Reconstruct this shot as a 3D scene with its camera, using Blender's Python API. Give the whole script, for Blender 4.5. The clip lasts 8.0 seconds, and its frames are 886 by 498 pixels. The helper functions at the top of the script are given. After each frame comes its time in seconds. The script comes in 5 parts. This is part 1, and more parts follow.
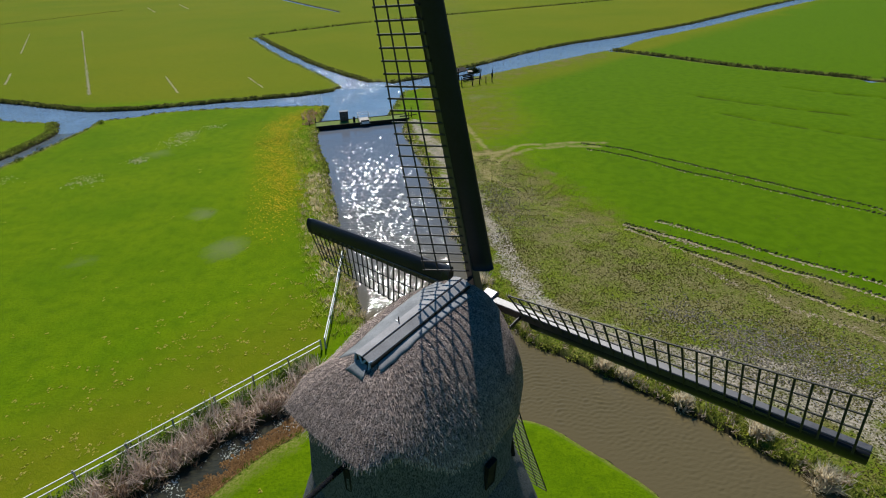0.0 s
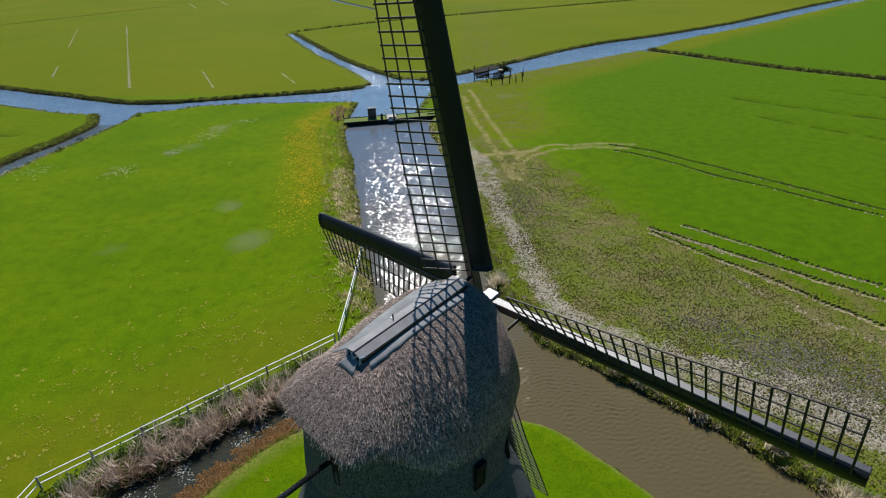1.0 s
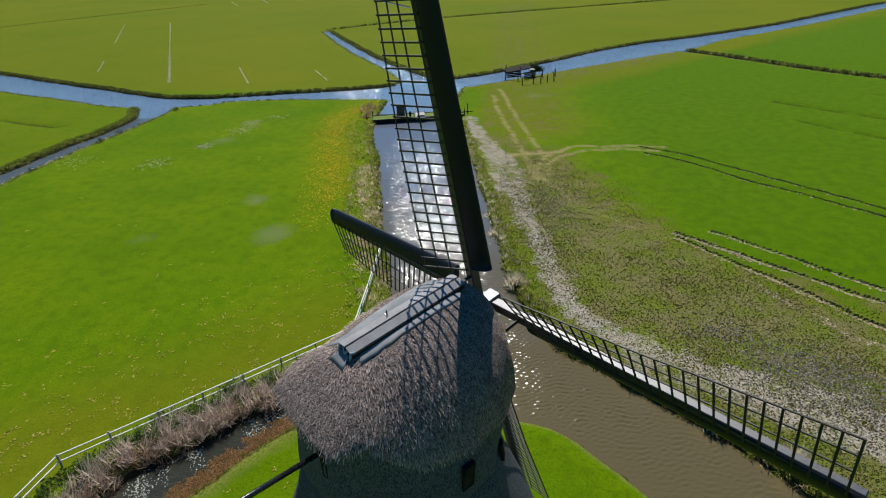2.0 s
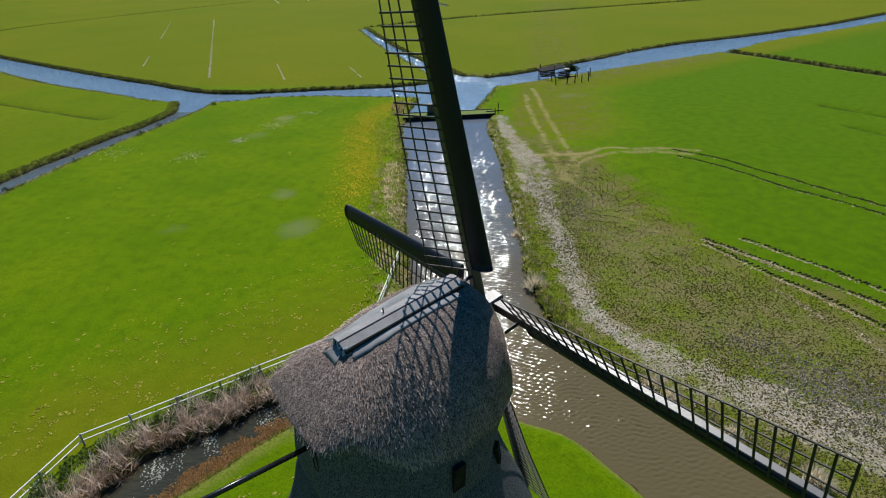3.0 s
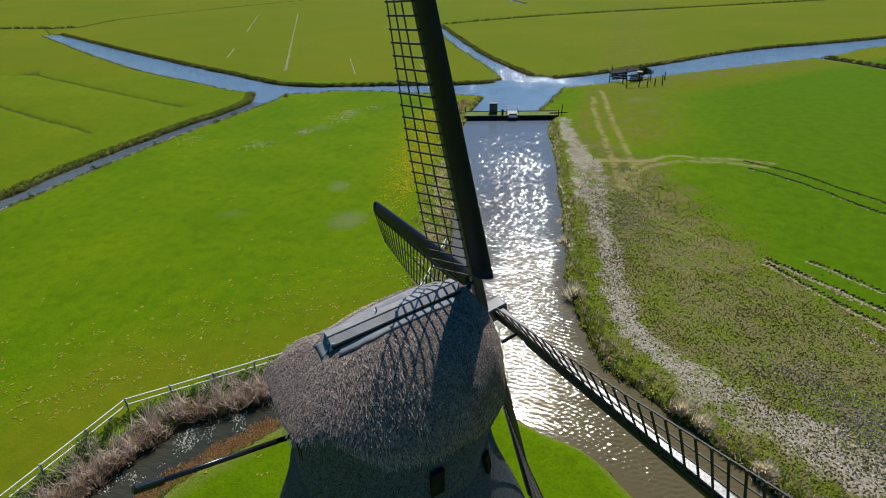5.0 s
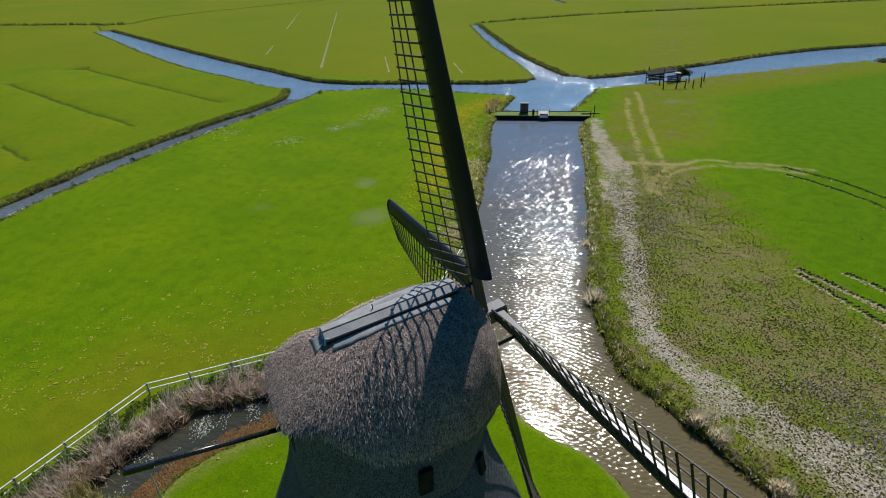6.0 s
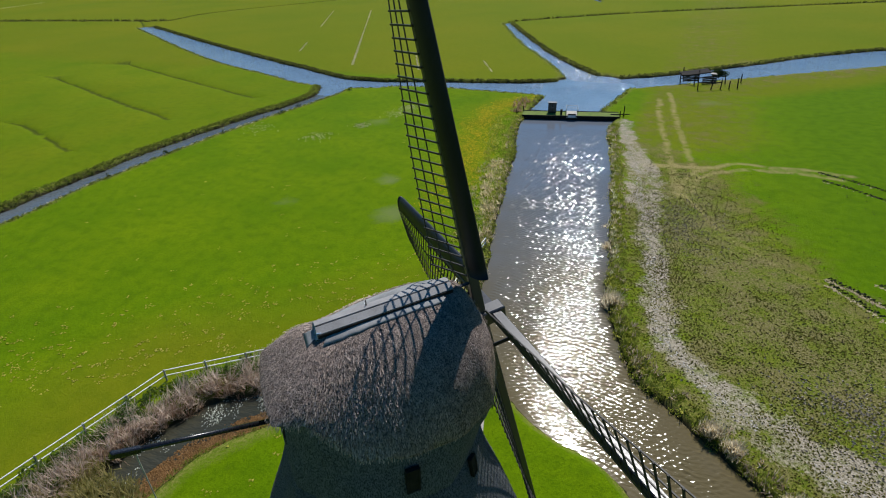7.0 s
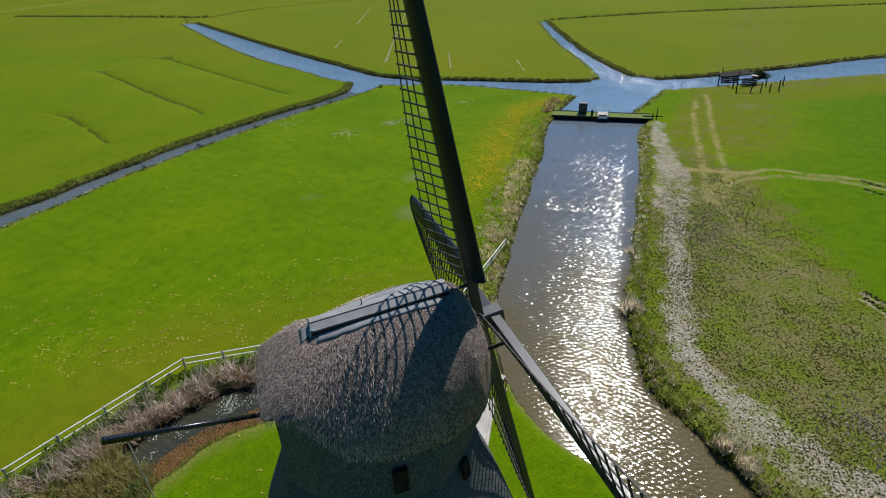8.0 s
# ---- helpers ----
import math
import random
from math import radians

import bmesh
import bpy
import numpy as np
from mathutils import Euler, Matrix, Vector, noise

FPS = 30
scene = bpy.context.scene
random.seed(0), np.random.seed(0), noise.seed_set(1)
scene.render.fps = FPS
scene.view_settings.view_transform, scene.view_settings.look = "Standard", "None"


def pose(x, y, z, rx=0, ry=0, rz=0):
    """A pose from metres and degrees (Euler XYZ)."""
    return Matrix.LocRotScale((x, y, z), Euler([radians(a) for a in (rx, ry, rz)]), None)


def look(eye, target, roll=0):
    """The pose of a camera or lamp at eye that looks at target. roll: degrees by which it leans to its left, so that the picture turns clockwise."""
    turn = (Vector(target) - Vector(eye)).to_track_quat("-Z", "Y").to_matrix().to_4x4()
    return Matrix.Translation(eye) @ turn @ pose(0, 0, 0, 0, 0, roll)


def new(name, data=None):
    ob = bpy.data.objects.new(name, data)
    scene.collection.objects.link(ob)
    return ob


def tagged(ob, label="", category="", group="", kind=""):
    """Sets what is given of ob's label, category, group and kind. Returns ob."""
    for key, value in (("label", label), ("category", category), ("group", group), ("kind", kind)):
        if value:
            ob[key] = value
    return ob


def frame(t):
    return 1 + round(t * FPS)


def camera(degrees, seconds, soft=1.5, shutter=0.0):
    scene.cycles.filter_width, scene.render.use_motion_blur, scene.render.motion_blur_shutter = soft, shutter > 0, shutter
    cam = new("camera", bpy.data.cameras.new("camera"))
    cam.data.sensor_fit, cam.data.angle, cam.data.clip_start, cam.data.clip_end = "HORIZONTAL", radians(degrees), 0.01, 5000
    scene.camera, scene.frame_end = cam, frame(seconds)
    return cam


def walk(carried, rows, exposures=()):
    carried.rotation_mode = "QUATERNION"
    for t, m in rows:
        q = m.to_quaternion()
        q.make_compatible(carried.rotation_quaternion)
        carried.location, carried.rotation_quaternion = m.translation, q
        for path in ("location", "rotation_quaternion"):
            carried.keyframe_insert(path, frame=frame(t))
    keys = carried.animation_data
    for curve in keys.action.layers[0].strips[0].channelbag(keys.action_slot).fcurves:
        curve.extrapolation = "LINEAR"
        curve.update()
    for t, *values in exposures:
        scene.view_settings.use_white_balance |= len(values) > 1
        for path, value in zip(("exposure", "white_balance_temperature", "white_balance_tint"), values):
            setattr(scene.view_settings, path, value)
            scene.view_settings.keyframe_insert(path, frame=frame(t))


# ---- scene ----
cam = camera(79.5, 8.0, soft=1.1)
PATH = [
    (0, (-0.212, 0.128, 27.701), (-0.221, 1.875, 26.726), -1.8),
    (0.5, (0.331, 0.151, 27.674), (0.267, 1.895, 26.698), -1.7),
    (1, (0.886, 0.21, 27.661), (0.768, 1.951, 26.683), -1.8),
    (1.5, (1.456, 0.278, 27.627), (1.283, 2.014, 26.649), -1.8),
    (3, (3.161, 0.606, 27.53), (2.811, 2.314, 26.551), -2.0),
    (3.5, (3.685, 0.793, 27.548), (3.277, 2.488, 26.568), -1.9),
    (4, (4.269, 0.967, 27.587), (3.798, 2.646, 26.608), -1.9),
    (5.5, (5.91, 1.55, 27.642), (5.271, 3.172, 26.662), -2.0),
    (6, (6.473, 1.783, 27.614), (5.777, 3.382, 26.634), -2.1),
    (6.5, (6.99, 2.066, 27.554), (6.248, 3.643, 26.573), -2.2),
    (7, (7.493, 2.356, 27.521), (6.699, 3.907, 26.54), -2.2),
    (7.5, (7.991, 2.663, 27.489), (7.147, 4.188, 26.508), -2.3),
    (8, (8.479, 3.024, 27.537), (7.584, 4.518, 26.554), -2.3),
]
walk(cam, [(t, look(eye, target, roll)) for t, eye, target, roll in PATH])

# ---- light ----
SUN_AZ, SUN_EL = -9.0, 51.0          # degrees: azimuth from +y towards +x, height
world = bpy.data.worlds.new("sky")
scene.world = world
world.use_nodes = True
wn = world.node_tree.nodes
sky = wn.new("ShaderNodeTexSky")
sky.sky_type, sky.sun_disc = "NISHITA", False
sky.sun_elevation, sky.sun_rotation = radians(SUN_EL), radians(SUN_AZ)
sky.altitude, sky.air_density, sky.dust_density, sky.ozone_density = 0, 1.0, 0.1, 2.0
wn["Background"].inputs["Strength"].default_value = 0.070
rich = wn.new("ShaderNodeHueSaturation")
rich.inputs["Saturation"].default_value = 1.6
world.node_tree.links.new(sky.outputs[0], rich.inputs["Color"])
world.node_tree.links.new(rich.outputs[0], wn["Background"].inputs["Color"])
sun = new("sun", bpy.data.lights.new("sun", "SUN"))
sun.data.energy, sun.data.angle, sun.data.color = 5.0, radians(0.53), (1.0, 0.97, 0.93)
SUN_WAY = Vector((math.sin(radians(SUN_AZ)) * math.cos(radians(SUN_EL)), math.cos(radians(SUN_AZ)) * math.cos(radians(SUN_EL)), math.sin(radians(SUN_EL))))
sun.matrix_world = look(SUN_WAY * 200, (0, 0, 0))
scene.view_settings.exposure = -0.02

# ---- materials ----


class Nodes:
    """A small helper round one material's node tree."""

    def __init__(self, name):
        self.mat = bpy.data.materials.new(name)
        self.mat.use_nodes = True
        self.tree = self.mat.node_tree
        self.bsdf = self.tree.nodes["Principled BSDF"]
        self.geo = self.tree.nodes.new("ShaderNodeNewGeometry")

    def add(self, kind, **values):
        n = self.tree.nodes.new(kind)
        for k, v in values.items():
            setattr(n, k, v)
        return n

    def put(self, value, socket):
        if hasattr(value, "is_output"):
            self.tree.links.new(value, socket)
        else:
            socket.default_value = value

    def noise(self, scale, detail=4.0, rough=0.55, vector=None, stretch=None):
        n = self.add("ShaderNodeTexNoise")
        n.inputs["Scale"].default_value, n.inputs["Detail"].default_value, n.inputs["Roughness"].default_value = scale, detail, rough
        v = vector if vector is not None else self.geo.outputs["Position"]
        if stretch:
            m = self.add("ShaderNodeMapping")
            m.inputs["Scale"].default_value = stretch
            self.put(v, m.inputs["Vector"])
            v = m.outputs[0]
        self.put(v, n.inputs["Vector"])
        return n.outputs["Fac"]

    def attr(self, name):
        return self.add("ShaderNodeAttribute", attribute_name=name).outputs["Fac"]

    def ramp(self, value, lo, hi, a=0.0, b=1.0):
        n = self.add("ShaderNodeMapRange", clamp=True)
        for v, i in zip((value, lo, hi, a, b), range(5)):
            self.put(v, n.inputs[i])
        return n.outputs[0]

    def math(self, op, a, b=0.0):
        n = self.add("ShaderNodeMath", operation=op)
        self.put(a, n.inputs[0])
        self.put(b, n.inputs[1])
        return n.outputs[0]

    def mix(self, fac, a, b):
        n = self.add("ShaderNodeMix", data_type="RGBA")
        self.put(fac, n.inputs[0])
        for v, i in ((a, 6), (b, 7)):
            self.put((*v, 1.0) if isinstance(v, tuple) else v, n.inputs[i])
        return n.outputs[2]

    def bump(self, height, strength, distance):
        n = self.add("ShaderNodeBump")
        n.inputs["Strength"].default_value, n.inputs["Distance"].default_value = strength, distance
        self.put(height, n.inputs["Height"])
        self.put(n.outputs[0], self.bsdf.inputs["Normal"])

    def done(self, colour, rough=0.8, metal=0.0, spec=0.5):
        self.put((*colour, 1.0) if isinstance(colour, tuple) else colour, self.bsdf.inputs["Base Color"])
        self.put(rough, self.bsdf.inputs["Roughness"])
        self.bsdf.inputs["Metallic"].default_value = metal
        self.bsdf.inputs["Specular IOR Level"].default_value = spec
        return self.mat


def plain(name, a, b, rough=0.7, scale=6.0, metal=0.0, bump=0.3, depth=0.01, spec=0.5, stretch=None, obj_random=0.0):
    """Two colours mixed by two scales of grain, with fine relief."""
    m = Nodes(name)
    big, fine = m.noise(scale * 0.25, 3, stretch=stretch), m.noise(scale * 4, 4, stretch=stretch)
    f = m.math("ADD", m.math("MULTIPLY", big, 0.6), m.math("MULTIPLY", fine, 0.4))
    col = m.mix(m.ramp(f, 0.36, 0.64), a, b)
    if obj_random:
        info = m.add("ShaderNodeObjectInfo")
        col = m.mix(m.math("MULTIPLY", info.outputs["Random"], obj_random), col, tuple(c * 0.45 for c in a))
    m.bump(fine, bump, depth)
    return m.done(col, m.ramp(fine, 0.3, 0.7, rough - 0.06, rough + 0.06), metal, spec)


def ground_material():
    m = Nodes("meadow_ground")
    bank, path, dry, rough, flower, groove = (m.attr(k) for k in ("bank", "path", "dry", "rough", "flower", "groove"))
    n_huge, n_big, n_mid, n_fine = m.noise(0.018, 3), m.noise(0.09, 4), m.noise(0.7, 5, 0.65), m.noise(5.0, 5, 0.7)
    n_tiny = m.noise(16.0, 4, 0.75)
    grass = m.mix(m.ramp(n_big, 0.33, 0.67), (0.092, 0.176, 0.001), (0.142, 0.220, 0.0015))
    grass = m.mix(m.ramp(n_fine, 0.46, 0.70, 0.0, 0.75), grass, (0.050, 0.098, 0.001))
    grass = m.mix(m.ramp(n_mid, 0.44, 0.66, 0.0, 0.55), grass, (0.058, 0.122, 0.001))
    grass = m.mix(m.ramp(n_tiny, 0.60, 0.78, 0.0, 0.6), grass, (0.20, 0.26, 0.012))
    grass = m.mix(m.math("MULTIPLY", m.attr("lush"), m.ramp(n_big, 0.3, 0.6, 0.5, 0.9)), grass, m.mix(m.ramp(n_mid, 0.4, 0.65), (0.078, 0.158, 0.001), (0.058, 0.128, 0.001)))
    field = m.mix(m.ramp(n_huge, 0.35, 0.65), (0.112, 0.156, 0.003), (0.150, 0.170, 0.005))
    field = m.mix(m.ramp(n_mid, 0.42, 0.66, 0.0, 0.45), field, (0.085, 0.128, 0.003))
    field = m.mix(m.ramp(n_fine, 0.52, 0.72, 0.0, 0.4), field, (0.20, 0.20, 0.02))
    col = m.mix(m.ramp(m.math("ADD", dry, m.math("MULTIPLY", m.math("SUBTRACT", n_big, 0.5), 0.5)), 0.25, 0.85), grass, field)
    # yellow flowers and pale stalks in drifts
    spots = m.ramp(n_tiny, 0.52, 0.66)
    col = m.mix(m.math("MULTIPLY", m.math("MULTIPLY", flower, spots), 1.0), col, (0.56, 0.36, 0.008))
    # trampled, thin turf
    thin = m.math("ADD", rough, m.math("MULTIPLY", m.math("SUBTRACT", n_mid, 0.5), 1.1))
    patch = m.noise(0.33, 3)
    thin = m.math("ADD", thin, m.math("MULTIPLY", m.math("SUBTRACT", patch, 0.5), m.math("MULTIPLY", rough, 1.6)))
    soil = m.mix(m.ramp(n_fine, 0.38, 0.62), (0.095, 0.078, 0.034), (0.24, 0.205, 0.105))
    turf = m.mix(m.ramp(m.math("ADD", m.math("MULTIPLY", n_fine, 0.5), m.math("MULTIPLY", n_tiny, 0.5)), 0.42, 0.58), (0.036, 0.062, 0.004), (0.205, 0.230, 0.020))
    turf = m.mix(m.ramp(m.math("ADD", m.math("MULTIPLY", patch, 0.6), m.math("ADD", m.math("MULTIPLY", n_mid, 0.15), m.math("MULTIPLY", n_fine, 0.25))), 0.47, 0.58, 0.0, 0.8), turf, m.mix(m.ramp(n_tiny, 0.4, 0.6), (0.080, 0.068, 0.016), (0.25, 0.21, 0.075)))
    col = m.mix(m.ramp(thin, 0.15, 0.6, 0.0, 0.85), col, turf)
    col = m.mix(m.math("MULTIPLY", m.ramp(thin, 0.60, 1.15), m.ramp(n_fine, 0.40, 0.62, 0.15, 0.9)), col, soil)
    # grey, dried mud of the track
    worn = m.math("ADD", path, m.math("ADD", m.math("MULTIPLY", m.math("SUBTRACT", n_mid, 0.5), 1.5), m.math("MULTIPLY", m.math("SUBTRACT", n_fine, 0.5), 0.9)))
    mud = m.mix(m.ramp(n_fine, 0.38, 0.62), (0.185, 0.155, 0.112), (0.47, 0.415, 0.33))
    faint = m.attr("side")
    col = m.mix(m.ramp(m.math("ADD", faint, m.math("MULTIPLY", m.math("SUBTRACT", n_mid, 0.5), 0.8)), 0.25, 0.8, 0.0, 0.7), col, m.mix(n_fine, (0.20, 0.165, 0.055), (0.44, 0.365, 0.17)))
    col = m.mix(m.ramp(worn, 0.40, 0.85, 0.0, 0.92), col, mud)
    wet = m.attr("wet")
    col = m.mix(m.ramp(m.math("ADD", wet, m.math("MULTIPLY", m.math("SUBTRACT", n_mid, 0.5), 0.7)), 0.3, 0.9, 0.0, 0.55), col, (0.165, 0.190, 0.085))
    # wet bank and bed; the dark edge also has the bank's shade painted in
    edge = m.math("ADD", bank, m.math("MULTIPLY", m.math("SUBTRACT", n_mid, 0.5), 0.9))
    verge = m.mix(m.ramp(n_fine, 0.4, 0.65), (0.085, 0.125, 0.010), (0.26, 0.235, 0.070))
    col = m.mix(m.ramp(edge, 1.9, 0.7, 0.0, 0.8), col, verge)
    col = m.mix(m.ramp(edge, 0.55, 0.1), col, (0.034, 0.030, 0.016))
    col = m.mix(m.ramp(m.math("ADD", groove, m.math("MULTIPLY", m.math("SUBTRACT", n_mid, 0.5), 0.8)), 0.45, 0.8, 0.0, 0.75), col, (0.050, 0.066, 0.010))
    m.bump(m.math("ADD", m.math("MULTIPLY", n_fine, 0.6), m.math("MULTIPLY", n_tiny, 0.4)), 0.9, 0.12)
    return m.done(col, 0.95, 0.0, 0.04)


def water_material(name, tint_a, tint_b, wave, lee=False, fine=1.0):
    m = Nodes(name)
    turn = m.add("ShaderNodeMapping")
    turn.inputs["Rotation"].default_value = (0, 0, radians(-12))
    m.put(m.geo.outputs["Position"], turn.inputs["Vector"])
    v = turn.outputs[0]
    n1 = m.noise(2.4 * fine, 0.0, 0.5, v, (0.58, 1.6, 1.0))
    n2 = m.noise(6.2 * fine, 0.0, 0.5, v, (0.62, 1.5, 1.0))
    gust = m.ramp(m.noise(0.07, 2), 0.35, 0.6, 0.8, 1.0)
    if lee:
        gust = m.math("MULTIPLY", gust, m.ramp(m.math("ADD", m.attr("open"), m.math("MULTIPLY", m.math("SUBTRACT", m.noise(0.35, 2), 0.5), 0.5)), 0.1, 0.8, 0.12, 1.0))
    h = m.math("ADD", m.math("MULTIPLY", n1, 0.60), m.math("MULTIPLY", n2, 0.30))
    m.bump(m.math("MULTIPLY", h, gust), 1.0, wave)
    m.bsdf.inputs["IOR"].default_value = 1.38
    tint_mix = m.ramp(m.noise(0.12, 3), 0.35, 0.65)
    if lee:                       # silty brown near the mill, reflected sky painted in as blue-grey towards the dam
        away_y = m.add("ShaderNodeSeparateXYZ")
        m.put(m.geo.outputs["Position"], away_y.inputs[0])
        tint_mix = m.ramp(m.math("ADD", away_y.outputs[1], m.math("MULTIPLY", tint_mix, 12.0)), 38.0, 84.0)
    return m.done(m.mix(tint_mix, tint_a, tint_b), 0.08, 0.0, 0.5)


def thatch_material(name, dark, light, depth):
    m = Nodes(name)
    n_big, n_mid = m.noise(0.9, 4, 0.6), m.noise(5.0, 4, 0.65)
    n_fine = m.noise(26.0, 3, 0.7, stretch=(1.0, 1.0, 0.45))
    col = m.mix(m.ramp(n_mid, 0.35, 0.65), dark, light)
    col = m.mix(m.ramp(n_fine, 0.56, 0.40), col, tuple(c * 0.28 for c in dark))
    col = m.mix(m.ramp(n_big, 0.55, 0.75, 0.0, 0.3), col, (0.12, 0.125, 0.10))
    m.bump(m.math("ADD", m.math("MULTIPLY", n_fine, 0.8), m.math("MULTIPLY", n_mid, 0.4)), 1.0, depth)
    return m.done(col, 0.92, 0.0, 0.15)


def straw_material(name, dark, light, rough=0.85, through_light=0.0):
    """Loose stalks and leaves, each of its own shade; through_light: the share of light that passes a blade."""
    m = Nodes(name)
    r = m.geo.outputs["Random Per Island"]
    col = m.mix(r, dark, light)
    col = m.mix(m.ramp(m.noise(1.3, 3), 0.4, 0.7, 0.0, 0.4), col, tuple(c * 0.5 for c in dark))
    mat = m.done(col, rough, 0.0, 0.2)
    if through_light:
        soft, both = m.add("ShaderNodeBsdfTranslucent"), m.add("ShaderNodeMixShader")
        m.put(col, soft.inputs["Color"])
        both.inputs[0].default_value = through_light
        m.put(m.bsdf.outputs[0], both.inputs[1])
        m.put(soft.outputs[0], both.inputs[2])
        m.put(both.outputs[0], m.tree.nodes["Material Output"].inputs["Surface"])
    return mat


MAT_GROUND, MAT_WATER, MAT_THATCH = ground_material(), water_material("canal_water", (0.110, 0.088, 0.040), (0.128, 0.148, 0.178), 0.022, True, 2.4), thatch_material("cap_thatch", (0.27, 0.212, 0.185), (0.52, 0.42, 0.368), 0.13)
# smock and skirt thatch, with their bluish shade put into the colour
MAT_SHADED_THATCH = thatch_material("shaded_smock_thatch", (0.118, 0.126, 0.132), (0.165, 0.172, 0.178), 0.02)
# outer and basin water: reflected sky blue is put into the base colour
MAT_OUTER_SKY = water_material("sky_blue_outer_water", (0.150, 0.235, 0.345), (0.180, 0.275, 0.395), 0.20, fine=0.8)
MAT_BASIN_SKY = water_material("sky_blue_basin_water", (0.150, 0.225, 0.310), (0.180, 0.265, 0.360), 0.02, fine=2.0)
MAT_FIELD_DITCH = water_material("field_ditch_water", (0.085, 0.105, 0.115), (0.110, 0.130, 0.140), 0.10)
MAT_DITCH = water_material("ditch_water", (0.030, 0.032, 0.022), (0.042, 0.042, 0.028), 0.10)
MAT_STRAW = straw_material("weathered_straw", (0.19, 0.142, 0.12), (0.74, 0.585, 0.49))
MAT_REED = straw_material("dry_reed", (0.30, 0.205, 0.14), (0.90, 0.74, 0.58), through_light=0.6)
MAT_SEDGE = straw_material("bank_sedge", (0.09, 0.15, 0.010), (0.36, 0.38, 0.07), through_light=0.6)
MAT_TUFT = straw_material("grass_tuft", (0.26, 0.34, 0.02), (0.62, 0.58, 0.13), through_light=0.6)
MAT_PALE = straw_material("bleached_straw", (0.66, 0.60, 0.36), (0.88, 0.85, 0.66), through_light=0.6)
MAT_PINK_REED = straw_material("pinkish_reed", (0.46, 0.34, 0.26), (0.90, 0.76, 0.63), through_light=0.6)
MAT_BROWN_REED = straw_material("brown_reed", (0.22, 0.135, 0.08), (0.58, 0.41, 0.27), through_light=0.6)
MAT_SCRUB = straw_material("green_scrub", (0.05, 0.10, 0.014), (0.19, 0.27, 0.055), through_light=0.4)
MAT_RUST = straw_material("brown_waterweed", (0.33, 0.185, 0.07), (0.52, 0.32, 0.14), through_light=0.6)
MAT_BUSH = straw_material("dark_bush_leaf", (0.012, 0.028, 0.006), (0.06, 0.085, 0.020), through_light=0.6)
MAT_BLACK = plain("black_steel_paint", (0.012, 0.013, 0.016), (0.024, 0.026, 0.032), 0.45, 3.0, 0.0, 0.05, 0.004, 1.0)
MAT_COWL = plain("blue_black_sheet", (0.006, 0.008, 0.013), (0.011, 0.015, 0.023), 0.45, 2.0, 0.0, 0.08, 0.004, 0.25)
MAT_POLE = plain("black_pole_paint", (0.008, 0.008, 0.010), (0.014, 0.015, 0.018), 0.26, 3.0, 0.0, 0.05, 0.002, 0.5)
MAT_LATH = plain("tarred_lath", (0.014, 0.013, 0.012), (0.034, 0.031, 0.026), 0.6, 8.0)
MAT_RIDGE = plain("weathered_ridge_board", (0.20, 0.195, 0.195), (0.33, 0.325, 0.325), 0.6, 5.0, 0.0, 0.4, 0.01, 0.4)
MAT_LEAD = plain("blue_grey_lead", (0.15, 0.158, 0.162), (0.31, 0.318, 0.322), 0.65, 5.0, 0.0, spec=0.3)
MAT_SHEET = plain("pale_blue_sheet", (0.20, 0.30, 0.42), (0.36, 0.46, 0.58), 0.5, 8.0, spec=0.4)
MAT_TARRED = plain("tarred_timber", (0.012, 0.011, 0.010), (0.034, 0.030, 0.025), 0.85, 6.0, spec=0.12)
MAT_FENCE = plain("white_fence_paint", (0.74, 0.74, 0.71), (0.86, 0.86, 0.83), 0.55, 8.0)
MAT_POST = plain("grey_post_timber", (0.30, 0.29, 0.25), (0.50, 0.48, 0.42), 0.85, 12.0, obj_random=0.4)
MAT_CONCRETE = plain("old_concrete", (0.34, 0.31, 0.27), (0.52, 0.48, 0.42), 0.85, 4.0)
MAT_GALV = plain("galvanised_rail", (0.24, 0.25, 0.26), (0.40, 0.41, 0.42), 0.55, 10.0, 0.5)
MAT_BRICK = plain("red_brown_brick", (0.24, 0.11, 0.075), (0.36, 0.19, 0.13), 0.85, 10.0)
MAT_ROPE = plain("pale_rope", (0.35, 0.31, 0.24), (0.50, 0.46, 0.37), 0.9, 20.0)

# ---- mesh helpers ----


def mesh_of(name, verts, faces, material, smooth=False):
    me = bpy.data.meshes.new(name)
    me.from_pydata(verts, [], faces)
    me.materials.append(material)
    if smooth:
        me.polygons.foreach_set("use_smooth", [True] * len(me.polygons))
    me.update()
    return me


def part(name, bm, material, parent=None, label="", smooth=False):
    """Links a bmesh as one mesh object, under a thing or under a part."""
    me = bpy.data.meshes.new(name)
    bm.to_mesh(me)
    bm.free()
    me.materials.append(material)
    if smooth:
        me.polygons.foreach_set("use_smooth", [True] * len(me.polygons))
    ob = new(name, me)
    ob.parent = parent
    return tagged(ob, label)


def shared(name, me, parent, m):
    """One more piece on a shared mesh."""
    ob = new(name, me)
    ob.parent = parent
    ob.matrix_local = m
    return ob


def empty(name, m, label, category, group=""):
    ob = new(name)
    ob.empty_display_size = 0.3
    ob.matrix_world = m
    return tagged(ob, label, category, group)


